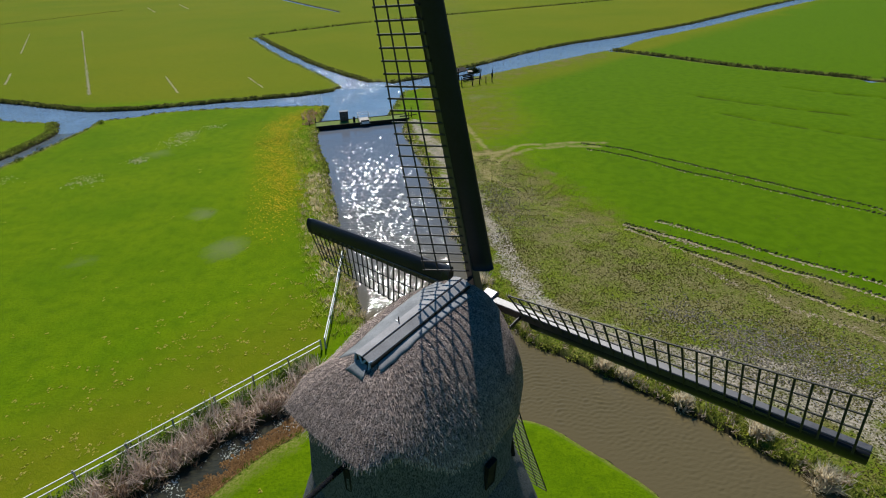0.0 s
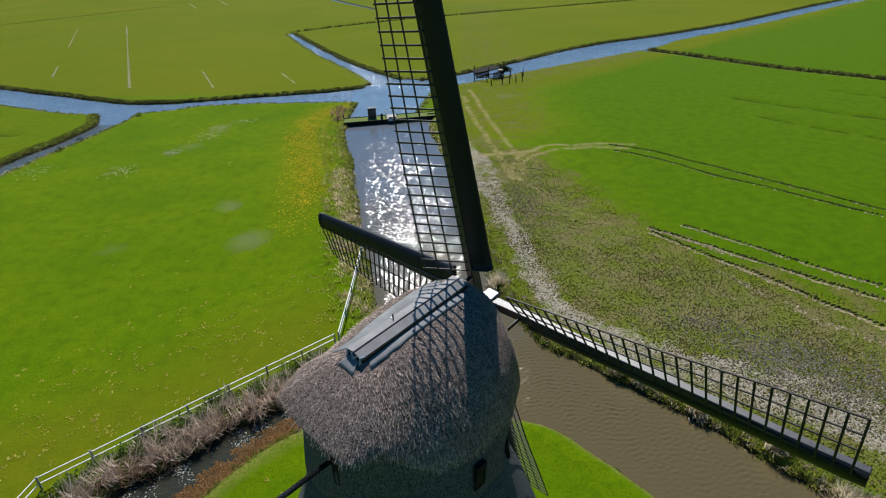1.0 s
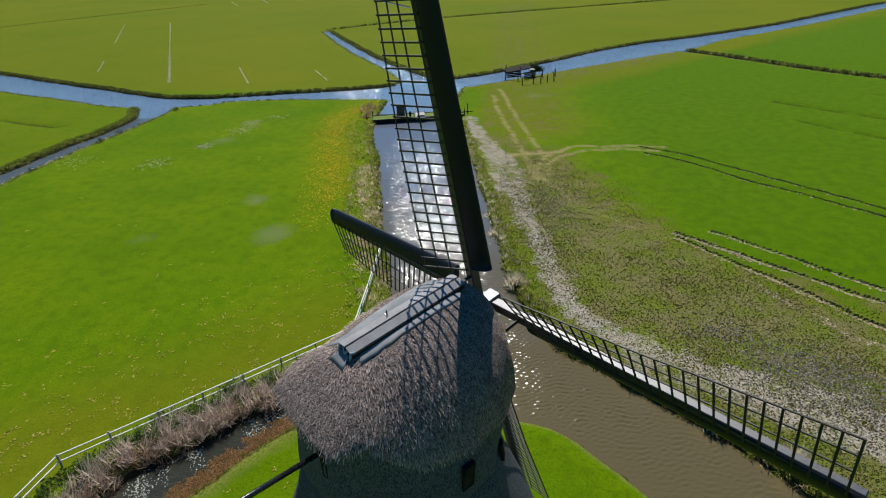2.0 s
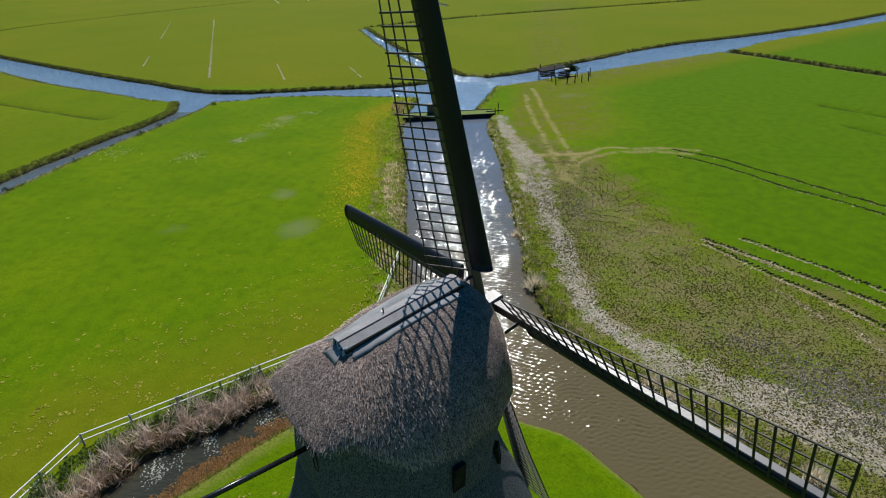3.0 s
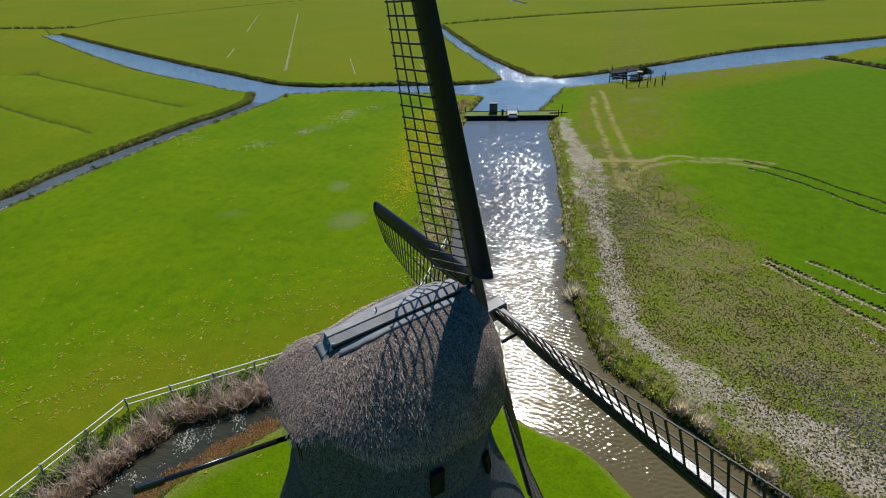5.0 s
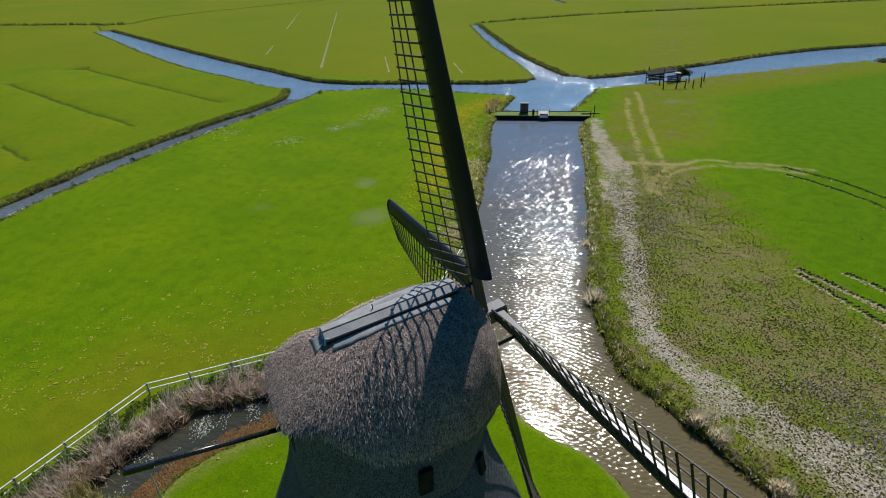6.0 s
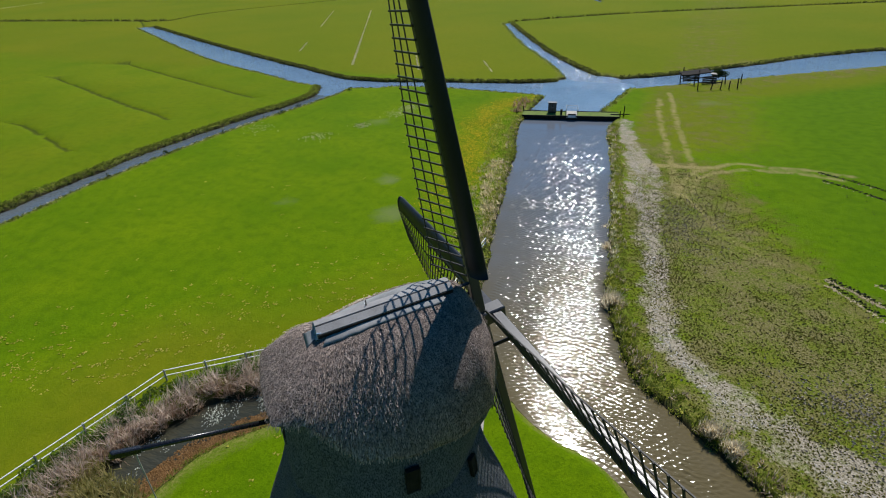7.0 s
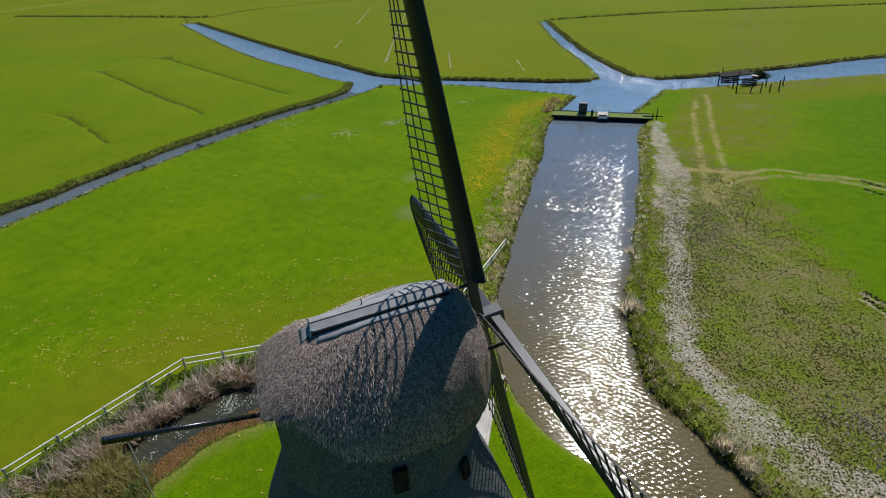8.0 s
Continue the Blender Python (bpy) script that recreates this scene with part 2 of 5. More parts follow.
def box(bm, size, m=None, bevel=0.0, taper=1.0):
    """A bevelled box; taper narrows its far x end."""
    made = bmesh.ops.create_cube(bm, size=1.0)["verts"]
    for v in made:
        k = taper if v.co.x > 0 else 1.0
        v.co = Vector((v.co.x * size[0], v.co.y * size[1] * k, v.co.z * size[2] * k))
    if bevel:
        edges = {e for v in made for e in v.link_edges}
        res = bmesh.ops.bevel(bm, geom=list(edges), offset=bevel, segments=1, affect="EDGES")
        made = list({v for v in made if v.is_valid} | set(res["verts"]))
    if m is not None:
        bmesh.ops.transform(bm, matrix=m, verts=made)
    return made


def rod(bm, a, b, r0, r1=None, sides=8):
    """A round bar from a to b."""
    a, b = Vector(a), Vector(b)
    d = b - a
    m = Matrix.Translation((a + b) / 2) @ d.to_track_quat("Z", "Y").to_matrix().to_4x4()
    bmesh.ops.create_cone(bm, cap_ends=True, segments=sides, radius1=r0, radius2=r0 if r1 is None else r1, depth=d.length, matrix=m)


def beam(bm, a, b, w, h, bevel=0.01, taper=1.0):
    """A squared timber from a to b, w wide and h high."""
    a, b = Vector(a), Vector(b)
    d = b - a
    x = d.normalized()
    y = Vector((0, 0, 1)).cross(x)
    y = y.normalized() if y.length > 1e-4 else Vector((0, 1, 0))
    z = x.cross(y)
    m = Matrix((x, y, z)).transposed().to_4x4()
    m.translation = (a + b) / 2
    box(bm, (d.length, w, h), m, bevel, taper)


def loft(rings, closed=True):
    """Verts and quads through rings of equal length."""
    n = len(rings[0])
    verts = [tuple(p) for ring in rings for p in ring]
    faces = []
    for i in range(len(rings) - 1):
        for j in range(n if closed else n - 1):
            k = (j + 1) % n
            faces.append((i * n + j, i * n + k, (i + 1) * n + k, (i + 1) * n + j))
    return verts, faces


def smooth_line(points, step):
    """A Catmull-Rom curve through rows (x, y, width), sampled at about every step metres."""
    p = np.array(points, float)
    p = np.vstack([2 * p[0] - p[1], p, 2 * p[-1] - p[-2]])
    out = []
    for i in range(1, len(p) - 2):
        k = max(2, int(np.linalg.norm(p[i + 1, :2] - p[i, :2]) / step))
        t = np.arange(k)[:, None] / k
        a, b, c, d = p[i - 1], p[i], p[i + 1], p[i + 2]
        out.append(0.5 * (2 * b + (c - a) * t + (2 * a - 5 * b + 4 * c - d) * t ** 2 + (3 * b - a - 3 * c + d) * t ** 3))
    out.append(p[-2:-1])
    return np.vstack(out)


def away(pts, line):
    """For each point the least distance to a line with a half-width, less that half-width, and its width there."""
    best = np.full(len(pts), 1e9)
    a, b = line[:-1], line[1:]
    for i in range(len(a)):
        d = b[i, :2] - a[i, :2]
        t = np.clip(((pts - a[i, :2]) @ d) / max(d @ d, 1e-9), 0, 1)
        w = a[i, 2] + t * (b[i, 2] - a[i, 2])
        best = np.minimum(best, np.hypot(*(pts - a[i, :2] - t[:, None] * d).T) - w)
    return best


def waves(pts, scale, seed=0.0):
    """Cheap smooth noise in -1..1 over the plan."""
    x, y = pts[:, 0] * scale + seed, pts[:, 1] * scale - seed * 1.7
    return (np.sin(x * 1.7 + 1.3 * np.sin(y * 1.1)) + np.sin(y * 2.3 + 1.7 * np.sin(x * 0.9 + 2)) + np.sin((x + y) * 3.1 + 2.0 * np.sin(x - y))) / 3


# ---- the land: waterways, ground and water ----
WATER_Z = -0.55
CANAL = [(-15.2, 98.5, 7.8), (-14.6, 93, 7.6), (-10.5, 77, 7.0), (-7.0, 60.3, 6.5), (-4.6, 50, 6.0), (-2.9, 43, 5.6), (-0.6, 36.5, 5.4), (2.6, 31.9, 4.6), (7.5, 29.0, 3.6), (12, 25.4, 3.5), (15.3, 21.8, 3.7), (19.5, 17, 3.8), (26, 9, 3.8), (34, -2, 4), (48, -22, 4)]
BASIN = [(-17.2, 103.5, 6.6), (-17.2, 110, 6.6), (-16.8, 118, 7.2), (-17.5, 127, 8.2), (-17.5, 131, 7)]
WEST = [(-240, 184.5, 3.2), (-172, 151, 5.2), (-128, 130.5, 6.2), (-100, 119.5, 5.6), (-80, 112.2, 5.0), (-67, 112, 4.2), (-57, 115.7, 3.0), (-42, 118.2, 4.2), (-30, 119.8, 5.8), (-20, 122, 8)]
SOUTHWEST = [(-74, 110, 4.0), (-71, 100, 2.5), (-71, 91.5, 1.9), (-72.5, 77, 2.0), (-73, 61, 2.1), (-72, 43, 1.9), (-70.8, 34, 2.0), (-70.3, 26.8, 2.3), (-68, 14, 2.3), (-65, -3, 2.0), (-60, -30, 2.0)]
NORTH = [(-74.3, 228.5, 1.3), (-50.5, 183, 2.0), (-36.7, 159.5, 2.0), (-25, 141, 3.0), (-18, 130, 5)]
EAST = [(-16, 126.5, 5.5), (-2, 136.6, 5.0), (10, 147, 5.6), (21, 157, 6.6), (36, 171, 8.4), (50, 182.5, 8.6), (67, 197, 5.6), (103, 226, 4.6), (150, 270, 4.8), (195, 311, 5.0), (330, 430, 6)]
RIGHT_DITCH = [(50, 174, 1.6), (60.6, 161.8, 1.2), (75.6, 142.2, 1.1), (89.4, 129.5, 1.0), (98.4, 120.2, 1.0), (135, 82, 1.0), (200, 20, 1.0)]
REED_DITCH = [(-8.2, 29.4, 0.9), (-11.2, 26.6, 1.2), (-13.7, 24.6, 1.4), (-16, 22, 1.6), (-17.9, 19.9, 1.9), (-19.3, 17.7, 2.1), (-20.2, 15.2, 2.1), (-20.5, 12, 2.0), (-20.6, 6, 1.8), (-20, -6, 1.8)]
FAR_NORTH = [(-142.6, 490.2, 2.0), (-84.9, 378.5, 1.6), (-57.6, 329.4, 1.2)]
FAR_WEST = [(-397, 180.3, 0.7), (-320, 194.5, 0.9), (-264, 203, 0.6), (-251, 205.5, 0.5)]
WATERWAYS = [smooth_line(w, s) for w, s in ((CANAL, 0.9), (BASIN, 1.5), (WEST, 2.0), (SOUTHWEST, 1.2), (NORTH, 1.5), (EAST, 2.0), (RIGHT_DITCH, 2.0), (REED_DITCH, 0.6), (FAR_NORTH, 4), (FAR_WEST, 4))]
# shallow dry grooves in the fields
GROOVES = [smooth_line(g, 2.5) for g in (
    [(-156, 91, 0.18), (-116, 79.6, 0.34), (-88.4, 72.3, 0.30)], [(-155, 112.5, 0.14), (-114.7, 100.3, 0.24), (-84.9, 91.7, 0.24)], [(-113.6, 58.7, 0.22), (-88.1, 51.9, 0.26)],
    [(-74, 232, 0.9), (-47, 257, 0.9), (-20, 276, 0.8), (48, 315, 0.8), (150, 372, 0.8)], [(-251, 206, 0.8), (-259, 244, 0.7), (-240, 300, 0.7), (-205, 380, 0.7)], [(52.8, 97.6, 0.08), (59.8, 89.9, 0.08), (69.6, 81.0, 0.08)],
    [(53.3, 112.1, 0.2), (63.8, 102.6, 0.2), (73.1, 95.3, 0.2)], [(75, 116.5, 0.17), (88.1, 106.2, 0.17)], [(-240, 184, 0.17), (-265, 201, 0.17)])]
# the grey cart track, and older wheel marks that bend off it
CART_TRACK = smooth_line([(-5.6, 99, 0.7), (-3.2, 90.6, 0.9), (-1.1, 83.2, 1.1), (2.0, 71.9, 2.0), (2.8, 66.1, 1.4), (3.9, 60.3, 0.8), (4.7, 55.1, 0.7), (5.8, 49.9, 0.7), (7.9, 40.8, 0.8), (10.8, 36, 1.0), (14.4, 33.1, 1.3), (19.3, 30.2, 1.8), (26, 27, 2.2), (31, 21, 2.6), (40, 8, 3), (55, -12, 3)], 1.5)
SIDE_TRACKS = [smooth_line(k, 1.5) for k in (
    [(25.9, 83.2, 0.1), (20.8, 84.0, 0.1), (16.7, 83.5, 0.1), (14.2, 83.9, 0.1), (11.7, 83.0, 0.1), (9.1, 80.2, 0.1), (7.4, 77.3, 0.1), (6.4, 73.2, 0.1), (6.5, 70.5, 0.1), (7.7, 67.6, 0.1), (8.9, 65.7, 0.1)],
    [(8.9, 65.7, 0.1), (10.9, 61.5, 0.1), (13.6, 58.3, 0.1), (15.8, 56.0, 0.1), (19.3, 53.6, 0.1)],
    [(6.2, 68.5, 0.1), (5.2, 74.7, 0.1), (3.9, 81.7, 0.1), (1.7, 94.3, 0.1), (-0.1, 103.6, 0.1), (-1.5, 116.5, 0.1)], [(7.7, 77.4, 0.1), (6.6, 82.9, 0.1), (5.0, 91.4, 0.1), (2.6, 104.8, 0.1), (1.1, 114.1, 0.1), (-0.3, 123.1, 0.1)],
    [(24.8, 81.6, 0.1), (20.3, 82.4, 0.1), (17.3, 82.2, 0.1), (13.6, 81.4, 0.1), (11.2, 79.7, 0.1), (9.1, 77.4, 0.1), (8.0, 74.7, 0.1), (7.9, 71.2, 0.1)], [(1.1, 78.7, 0.3), (4.1, 79.5, 0.3), (7.2, 79.8, 0.2), (9.8, 80.8, 0.1)])]
ROUGH = smooth_line([(6, 76, 2.0), (8, 62, 4.5), (12, 50, 5.5), (18, 41, 6.0), (27, 33, 7), (36, 22, 8), (50, 5, 9)], 3)
MILL = Vector((-1.57, 14.58, 0.0))


def warp(p):
    """Bends the plan a little, so that no bank runs ruler-straight."""
    dx = 0.28 * waves(p, 0.21, 1.0) + 0.12 * waves(p, 0.75, 4.0)
    dy = 0.28 * waves(p, 0.21, 7.0) + 0.12 * waves(p, 0.75, 9.0)
    return p + np.stack([dx, dy], 1)


def to_water(p):
    return np.min([away(p, w) for w in WATERWAYS], axis=0)


def land_height(p, sd=None):
    sd = to_water(p) if sd is None else sd
    z = np.interp(sd, [-2.0, -0.7, 0.0, 0.15, 0.5, 1.2, 2.2, 5.0], [-1.6, -1.1, -0.56, -0.26, 0.0, 0.05, 0.03, 0.0])
    groove = np.min([away(p, g) for g in GROOVES], axis=0)
    z -= 0.32 * np.clip(1 - np.maximum(groove, 0) / 0.5, 0, 1)
    return z + np.where(sd > 0.8, 0.05 * waves(p, 0.33, 3.0), 0)


def build_land():
    rng = np.random.default_rng(5)
    sets = []
    for x0, x1, y0, y1, s in ((-30, 46, -4, 112, 1.1), (-110, 110, -20, 190, 4.0), (-430, 330, -60, 430, 13.0), (-4500, 4500, -4500, 4500, 300.0)):
        gx, gy = np.meshgrid(np.arange(x0, x1, s), np.arange(y0, y1, s))
        g = np.stack([gx.ravel(), gy.ravel()], 1)
        sets.append(g + rng.uniform(-0.3, 0.3, g.shape) * s)
    for line in WATERWAYS:
        d = np.gradient(line[:, :2], axis=0)
        d /= np.linalg.norm(d, axis=1)[:, None]
        nrm = np.stack([-d[:, 1], d[:, 0]], 1)
        for off in (-1.0, -0.35, 0.0, 0.3, 0.75, 1.4, 2.3):
            for side in (-1, 1):
                sets.append(line[:, :2] + side * nrm * (line[:, 2:3] + off))
    for line in GROOVES + [CART_TRACK] + SIDE_TRACKS:
        d = np.gradient(line[:, :2], axis=0)
        d /= np.linalg.norm(d, axis=1)[:, None]
        nrm = np.stack([-d[:, 1], d[:, 0]], 1)
        for off in (-0.3, 0.25, 0.9):
            for side in (-1, 1):
                sets.append(line[:, :2] + side * nrm * (line[:, 2:3] + off))
    p = np.vstack(sets)
    cell = np.round(p / 0.22).astype(np.int64)
    p = p[np.unique(cell[:, 0] * 1000003 + cell[:, 1], return_index=True)[1]]
    sd = to_water(p)
    keep = (sd > -2.5) | (rng.random(len(p)) < 0.3)
    p, sd = p[keep], sd[keep]
    z = land_height(p, sd)
    q = warp(p)
    from mathutils.geometry import delaunay_2d_cdt
    vs, _, fs, origin, _, _ = delaunay_2d_cdt([Vector(v) for v in q], [], [], 0, 0.0005)
    idx = np.array([o[0] for o in origin])
    me = mesh_of("ground", [(v.x, v.y, z[i]) for v, i in zip(vs, idx)], fs, MAT_GROUND, True)
    p, sd = p[idx], sd[idx]
    # what grows where
    track = 0.8 * np.clip(1.0 - np.maximum(away(p, CART_TRACK) - 0.1 + 0.55 * waves(p, 0.55, 6.0) + 0.45 * waves(p, 1.6, 2.0), 0) / 1.15, 0, 1) * np.clip(0.95 + 0.3 * waves(p, 0.22, 3.0), 0.6, 1)
    side = np.max([s * np.clip(1.0 - np.maximum(away(p, k), 0) / 0.8, 0, 1) for k, s in zip(SIDE_TRACKS, (0.8, 0.5, 0.75, 0.75, 0.8, 1.0))], axis=0)
    x, y = p.T
    north = np.clip((y - (121 + 0.04 * np.minimum(x, 0))) / 6, 0, 1) * np.clip((y - 100 - 1.0 * x) / 12, 0, 1)
    west = np.clip((-72 - x) / 5, 0, 1) * 0.55
    east_bank = np.clip((x + 6) / 4, 0, 1) * np.clip((y - 78) / 16, 0, 1) * np.clip((22 - x) / 14, 0, 1) * 0.85
    shore = np.clip(1 - (away(p, WATERWAYS[5]) - 1.0) / 11.0, 0, 1) * np.clip((95 + 1.55 * x - y + 55) / 12, 0, 1) * np.clip((x - 1) / 6, 0, 1) * np.clip((62 - x) / 16, 0, 1) * np.clip((172 - y) / 10, 0, 1)
    dry = np.maximum.reduce([north, west, east_bank, shore])
    rough = np.clip(1.0 - np.maximum(away(p, ROUGH) + 1.2 * waves(p, 0.3, 8.0), 0) / 7.0, 0, 1) * np.clip(sd / 2.0, 0, 1)
    rough = np.maximum(rough, 0.75 * np.clip((x - 2) / 4, 0, 1) * np.clip(1 - (away(p, CART_TRACK) - 1.0) / 4.0, 0, 1) * np.clip((y - 10) / 10, 0, 1))
    rough = np.maximum.reduce([rough, 0.45 * east_bank, 0.8 * shore])
    fence_side = np.clip(1 - np.abs(away(p, np.array([(-9.5, 35.0, 0.0), (-25.6, 20.3, 0.0), (-27, 6, 0.0)]))) / 15.0, 0, 1) * np.clip(-(x + 9.5), 0, 1)
    dry = np.maximum(dry, 1.0 * fence_side * np.clip((sd - 2.5) / 2, 0, 1))
    canal_sd = away(p, WATERWAYS[0])
    far_side = np.clip((x - np.interp(y, [8, 20, 30, 36, 43, 60, 77, 93, 98], [26, 17, 9, 3, -3, -7, -10.5, -14.6, -15.2])) / 2, 0, 1)
    rough = np.maximum(rough, 0.80 * far_side * np.clip((canal_sd - 0.8) / 1.5, 0, 1) * np.clip((12 - canal_sd) / 4, 0, 1) * np.clip((96 - y) / 10, 0, 1))
    flower = np.clip(1.25 - np.abs(canal_sd - 7.0) / 4.5, 0, 1) * np.clip((-12 - x) / 6, 0, 1) * np.clip((y - 45) / 30, 0, 1) * np.clip((116 - y) / 6, 0, 1)
    groove = np.clip(1 - np.maximum(np.min([away(p, g) for g in GROOVES], axis=0), 0) / 0.5, 0, 1)
    wet = np.max([np.clip(1.15 - np.hypot(x - cx, (y - cy) * 0.8) / r, 0, 1) for cx, cy, r in ((-24.2, 51.3, 3.2), (-30.2, 60.3, 2.2), (-40.2, 48.7, 2.5), (-55.7, 63.7, 3.0), (-47.5, 83.5, 3.0), (-46.5, 94.2, 3.0), (7.9, 116.2, 3.5))], axis=0)
    lush = np.clip((x - 14) / 10, 0, 1) * np.clip((150 - y + x) / 30, 0, 1)
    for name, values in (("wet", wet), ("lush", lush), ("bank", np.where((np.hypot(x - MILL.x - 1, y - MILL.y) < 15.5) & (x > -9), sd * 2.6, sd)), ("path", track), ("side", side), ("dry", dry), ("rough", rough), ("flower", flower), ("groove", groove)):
        a = me.attributes.new(name, "FLOAT", "POINT")
        a.data.foreach_set("value", values.astype(np.float32))
    return tagged(new("ground", me), "flat green polder meadow cut by ditches and canals", "ground", kind="structure")


build_land()
me = mesh_of("water_outer", [(-4500, -4500, WATER_Z), (4500, -4500, WATER_Z), (4500, 4500, WATER_Z), (-4500, 4500, WATER_Z)], [(0, 1, 2, 3)], MAT_OUTER_SKY)
tagged(new("water_outer", me), "rippled water of the outer waterway and ditches, sky reflection put into its blue", "water", kind="structure")


def ripples(pts):
    """Height of short wind ripples whose crests lie across the canal, as a sum of many wave trains."""
    r = np.random.default_rng(21)
    h = np.zeros(len(pts))
    for _ in range(46):
        length, turn = r.uniform(0.17, 0.46), r.normal(-0.24, 0.36)
        k = 2 * np.pi / length * np.array((np.sin(turn), np.cos(turn)))
        h += 0.060 * length / (2 * np.pi) * np.sin(pts @ k + r.uniform(0, 6.28))
    return h


def water_strip(name, row, step, spare, lift, material, label, across=15, rippled=False):
    """The surface of one canal, from bank to bank; "open" tells how far a spot lies from the sheltering banks and the dam."""
    line = smooth_line([(x, y, w + spare) for x, y, w in row], step)
    d = np.gradient(line[:, :2], axis=0)
    d /= np.linalg.norm(d, axis=1)[:, None]
    nrm = np.stack([-d[:, 1], d[:, 0]], 1)
    s = np.linspace(-1, 1, across)
    pts = (line[:, None, :2] + s[None, :, None] * nrm[:, None] * line[:, None, 2:3]).reshape(-1, 2)
    w = line[:, 2:3]
    shelter = np.minimum(np.minimum((1 - s) * w * 0.42, (1 + s) * w * 0.5), np.maximum(0.0, np.abs(97.5 - line[:, 1:2]) * 0.10))
    free = np.clip(shelter - 0.25, 0, 1).ravel()
    z = np.full(len(pts), WATER_Z + lift)
    if rippled:
        gust = np.clip(0.92 + 0.22 * waves(pts, 0.16, 2.0), 0.6, 1.1) * np.interp(pts[:, 1], [22, 29, 42, 75], [0.5, 0.70, 0.80, 1.08])
        z += ripples(pts) * gust * (0.12 + 0.88 * np.clip(free + 0.12 * waves(pts, 0.7, 5.0), 0, 1))
    n = len(line)
    cell = (np.arange(n - 1)[:, None] * across + np.arange(across - 1)).ravel()
    faces = np.stack([cell, cell + 1, cell + across + 1, cell + across], 1)
    me = mesh_of(name, np.column_stack([pts, z]).tolist(), faces.tolist(), material, rippled)
    me.attributes.new("open", "FLOAT", "POINT").data.foreach_set("value", free.astype(np.float32))
    return tagged(new(name, me), label, "water", kind="structure")


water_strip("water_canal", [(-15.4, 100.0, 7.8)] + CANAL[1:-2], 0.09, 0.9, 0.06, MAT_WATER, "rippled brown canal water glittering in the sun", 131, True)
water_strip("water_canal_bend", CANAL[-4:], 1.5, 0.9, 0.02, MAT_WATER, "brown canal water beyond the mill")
water_strip("water_ditch", REED_DITCH, 0.8, 0.5, 0.012, MAT_DITCH, "still dark water of the reed ditch")
water_strip("water_basin", BASIN, 0.10, 2.0, 0.06, MAT_BASIN_SKY, "sparkling water of the basin behind the dam, sky reflection put into its blue", 151, True)
water_strip("water_field_ditch", SOUTHWEST[1:], 2.0, 0.5, 0.012, MAT_FIELD_DITCH, "grey still water of the straight field ditch")

# ---- the windmill ----
AHEAD = math.degrees(math.atan2(0.738, 0.674))
mill = empty("windmill", Matrix.Translation(MILL) @ pose(0, 0, 0, 0, 0, AHEAD), "thatched octagonal drainage windmill with black lattice sails beside the canal", "windmill")
SHAFT_Y, HUB_X, HUB_Z, LEAN_BACK, SPIN, SAIL_R = 0.2, 4.2, 15.05, 9.3, 4.0, 12.7


def body_radius(z):
    return float(np.interp(z, [0, 3, 5, 7, 8, 8.7, 9.4, 10.1, 10.9, 11.6], [7.4, 6.5, 5.85, 5.2, 4.82, 4.54, 4.26, 4.04, 3.86, 3.5]))


def octagon(r, a):
    """An eight-sided outline with rounded arrises."""
    k = (a + math.pi / 8) % (math.pi / 4) - math.pi / 8
    return r * (0.62 * math.cos(math.pi / 8) / math.cos(k) * 1.03 + 0.38)


def body_point(z, a, out=0.0):
    r = octagon(body_radius(z), a) + out
    return Vector((r * math.cos(a), r * math.sin(a), z))


def build_body():
    rings = [[body_point(z, 2 * math.pi * j / 64) for j in range(64)] for z in np.linspace(-0.2, 11.6, 31)]
    verts, faces = loft(rings)
    body = new("body", mesh_of("body", verts, faces, MAT_SHADED_THATCH, True))
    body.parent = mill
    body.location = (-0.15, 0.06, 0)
    tagged(body, "thatched smock, shade put into its colour, with a narrow neck, flaring out towards the ground")
    return body


EAVE = [(4.2, 0.0, 13.5), (4.12, 1.4, 13.4), (3.35, 2.6, 13.3), (1.9, 3.38, 13.2), (0.0, 3.55, 13.25), (-1.5, 3.22, 13.5), (-2.35, 2.75, 14.2), (-3.0, 2.42, 14.85), (-3.98, 1.92, 14.75), (-4.08, 1.0, 14.82), (-4.12, 0.0, 14.86)]


def eave_line(count):
    half = np.array(EAVE)
    loop = np.vstack([half, half[-2:0:-1] * (1, -1, 1)])
    return np.array([np.interp(np.arange(count) / count * len(loop), range(len(loop) + 1), np.append(loop[:, i], loop[0, i])) for i in range(3)]).T


def ridge_z(x):
    return float(np.interp(x, [-1.9, 2.8], [16.55, 17.05]))


def cap_point(e, t):
    """From the ridge (t = 0) down to the eave point e (t = 1)."""
    rx = float(np.interp(e[0], [-4.1, -3.5, -1.0, 1.5, 4.2], [-1.85, -1.75, -0.9, 1.4, 2.8]))
    top = np.array((rx, math.copysign(min(0.16, abs(e[1])), e[1]), ridge_z(rx) - 0.06))
    a = t * math.pi / 2
    p = float(np.interp(e[0], [-4.0, -3.4, -1.8, -0.5, 1.2, 4.2], [1.75, 1.6, 1.4, 1.22, 1.06, 0.98]))
    k, h = math.sin(a) ** p, math.cos(a) ** p
    return Vector((top[0] + (e[0] - top[0]) * k, top[1] + (e[1] - top[1]) * k, e[2] + (top[2] - e[2]) * h))


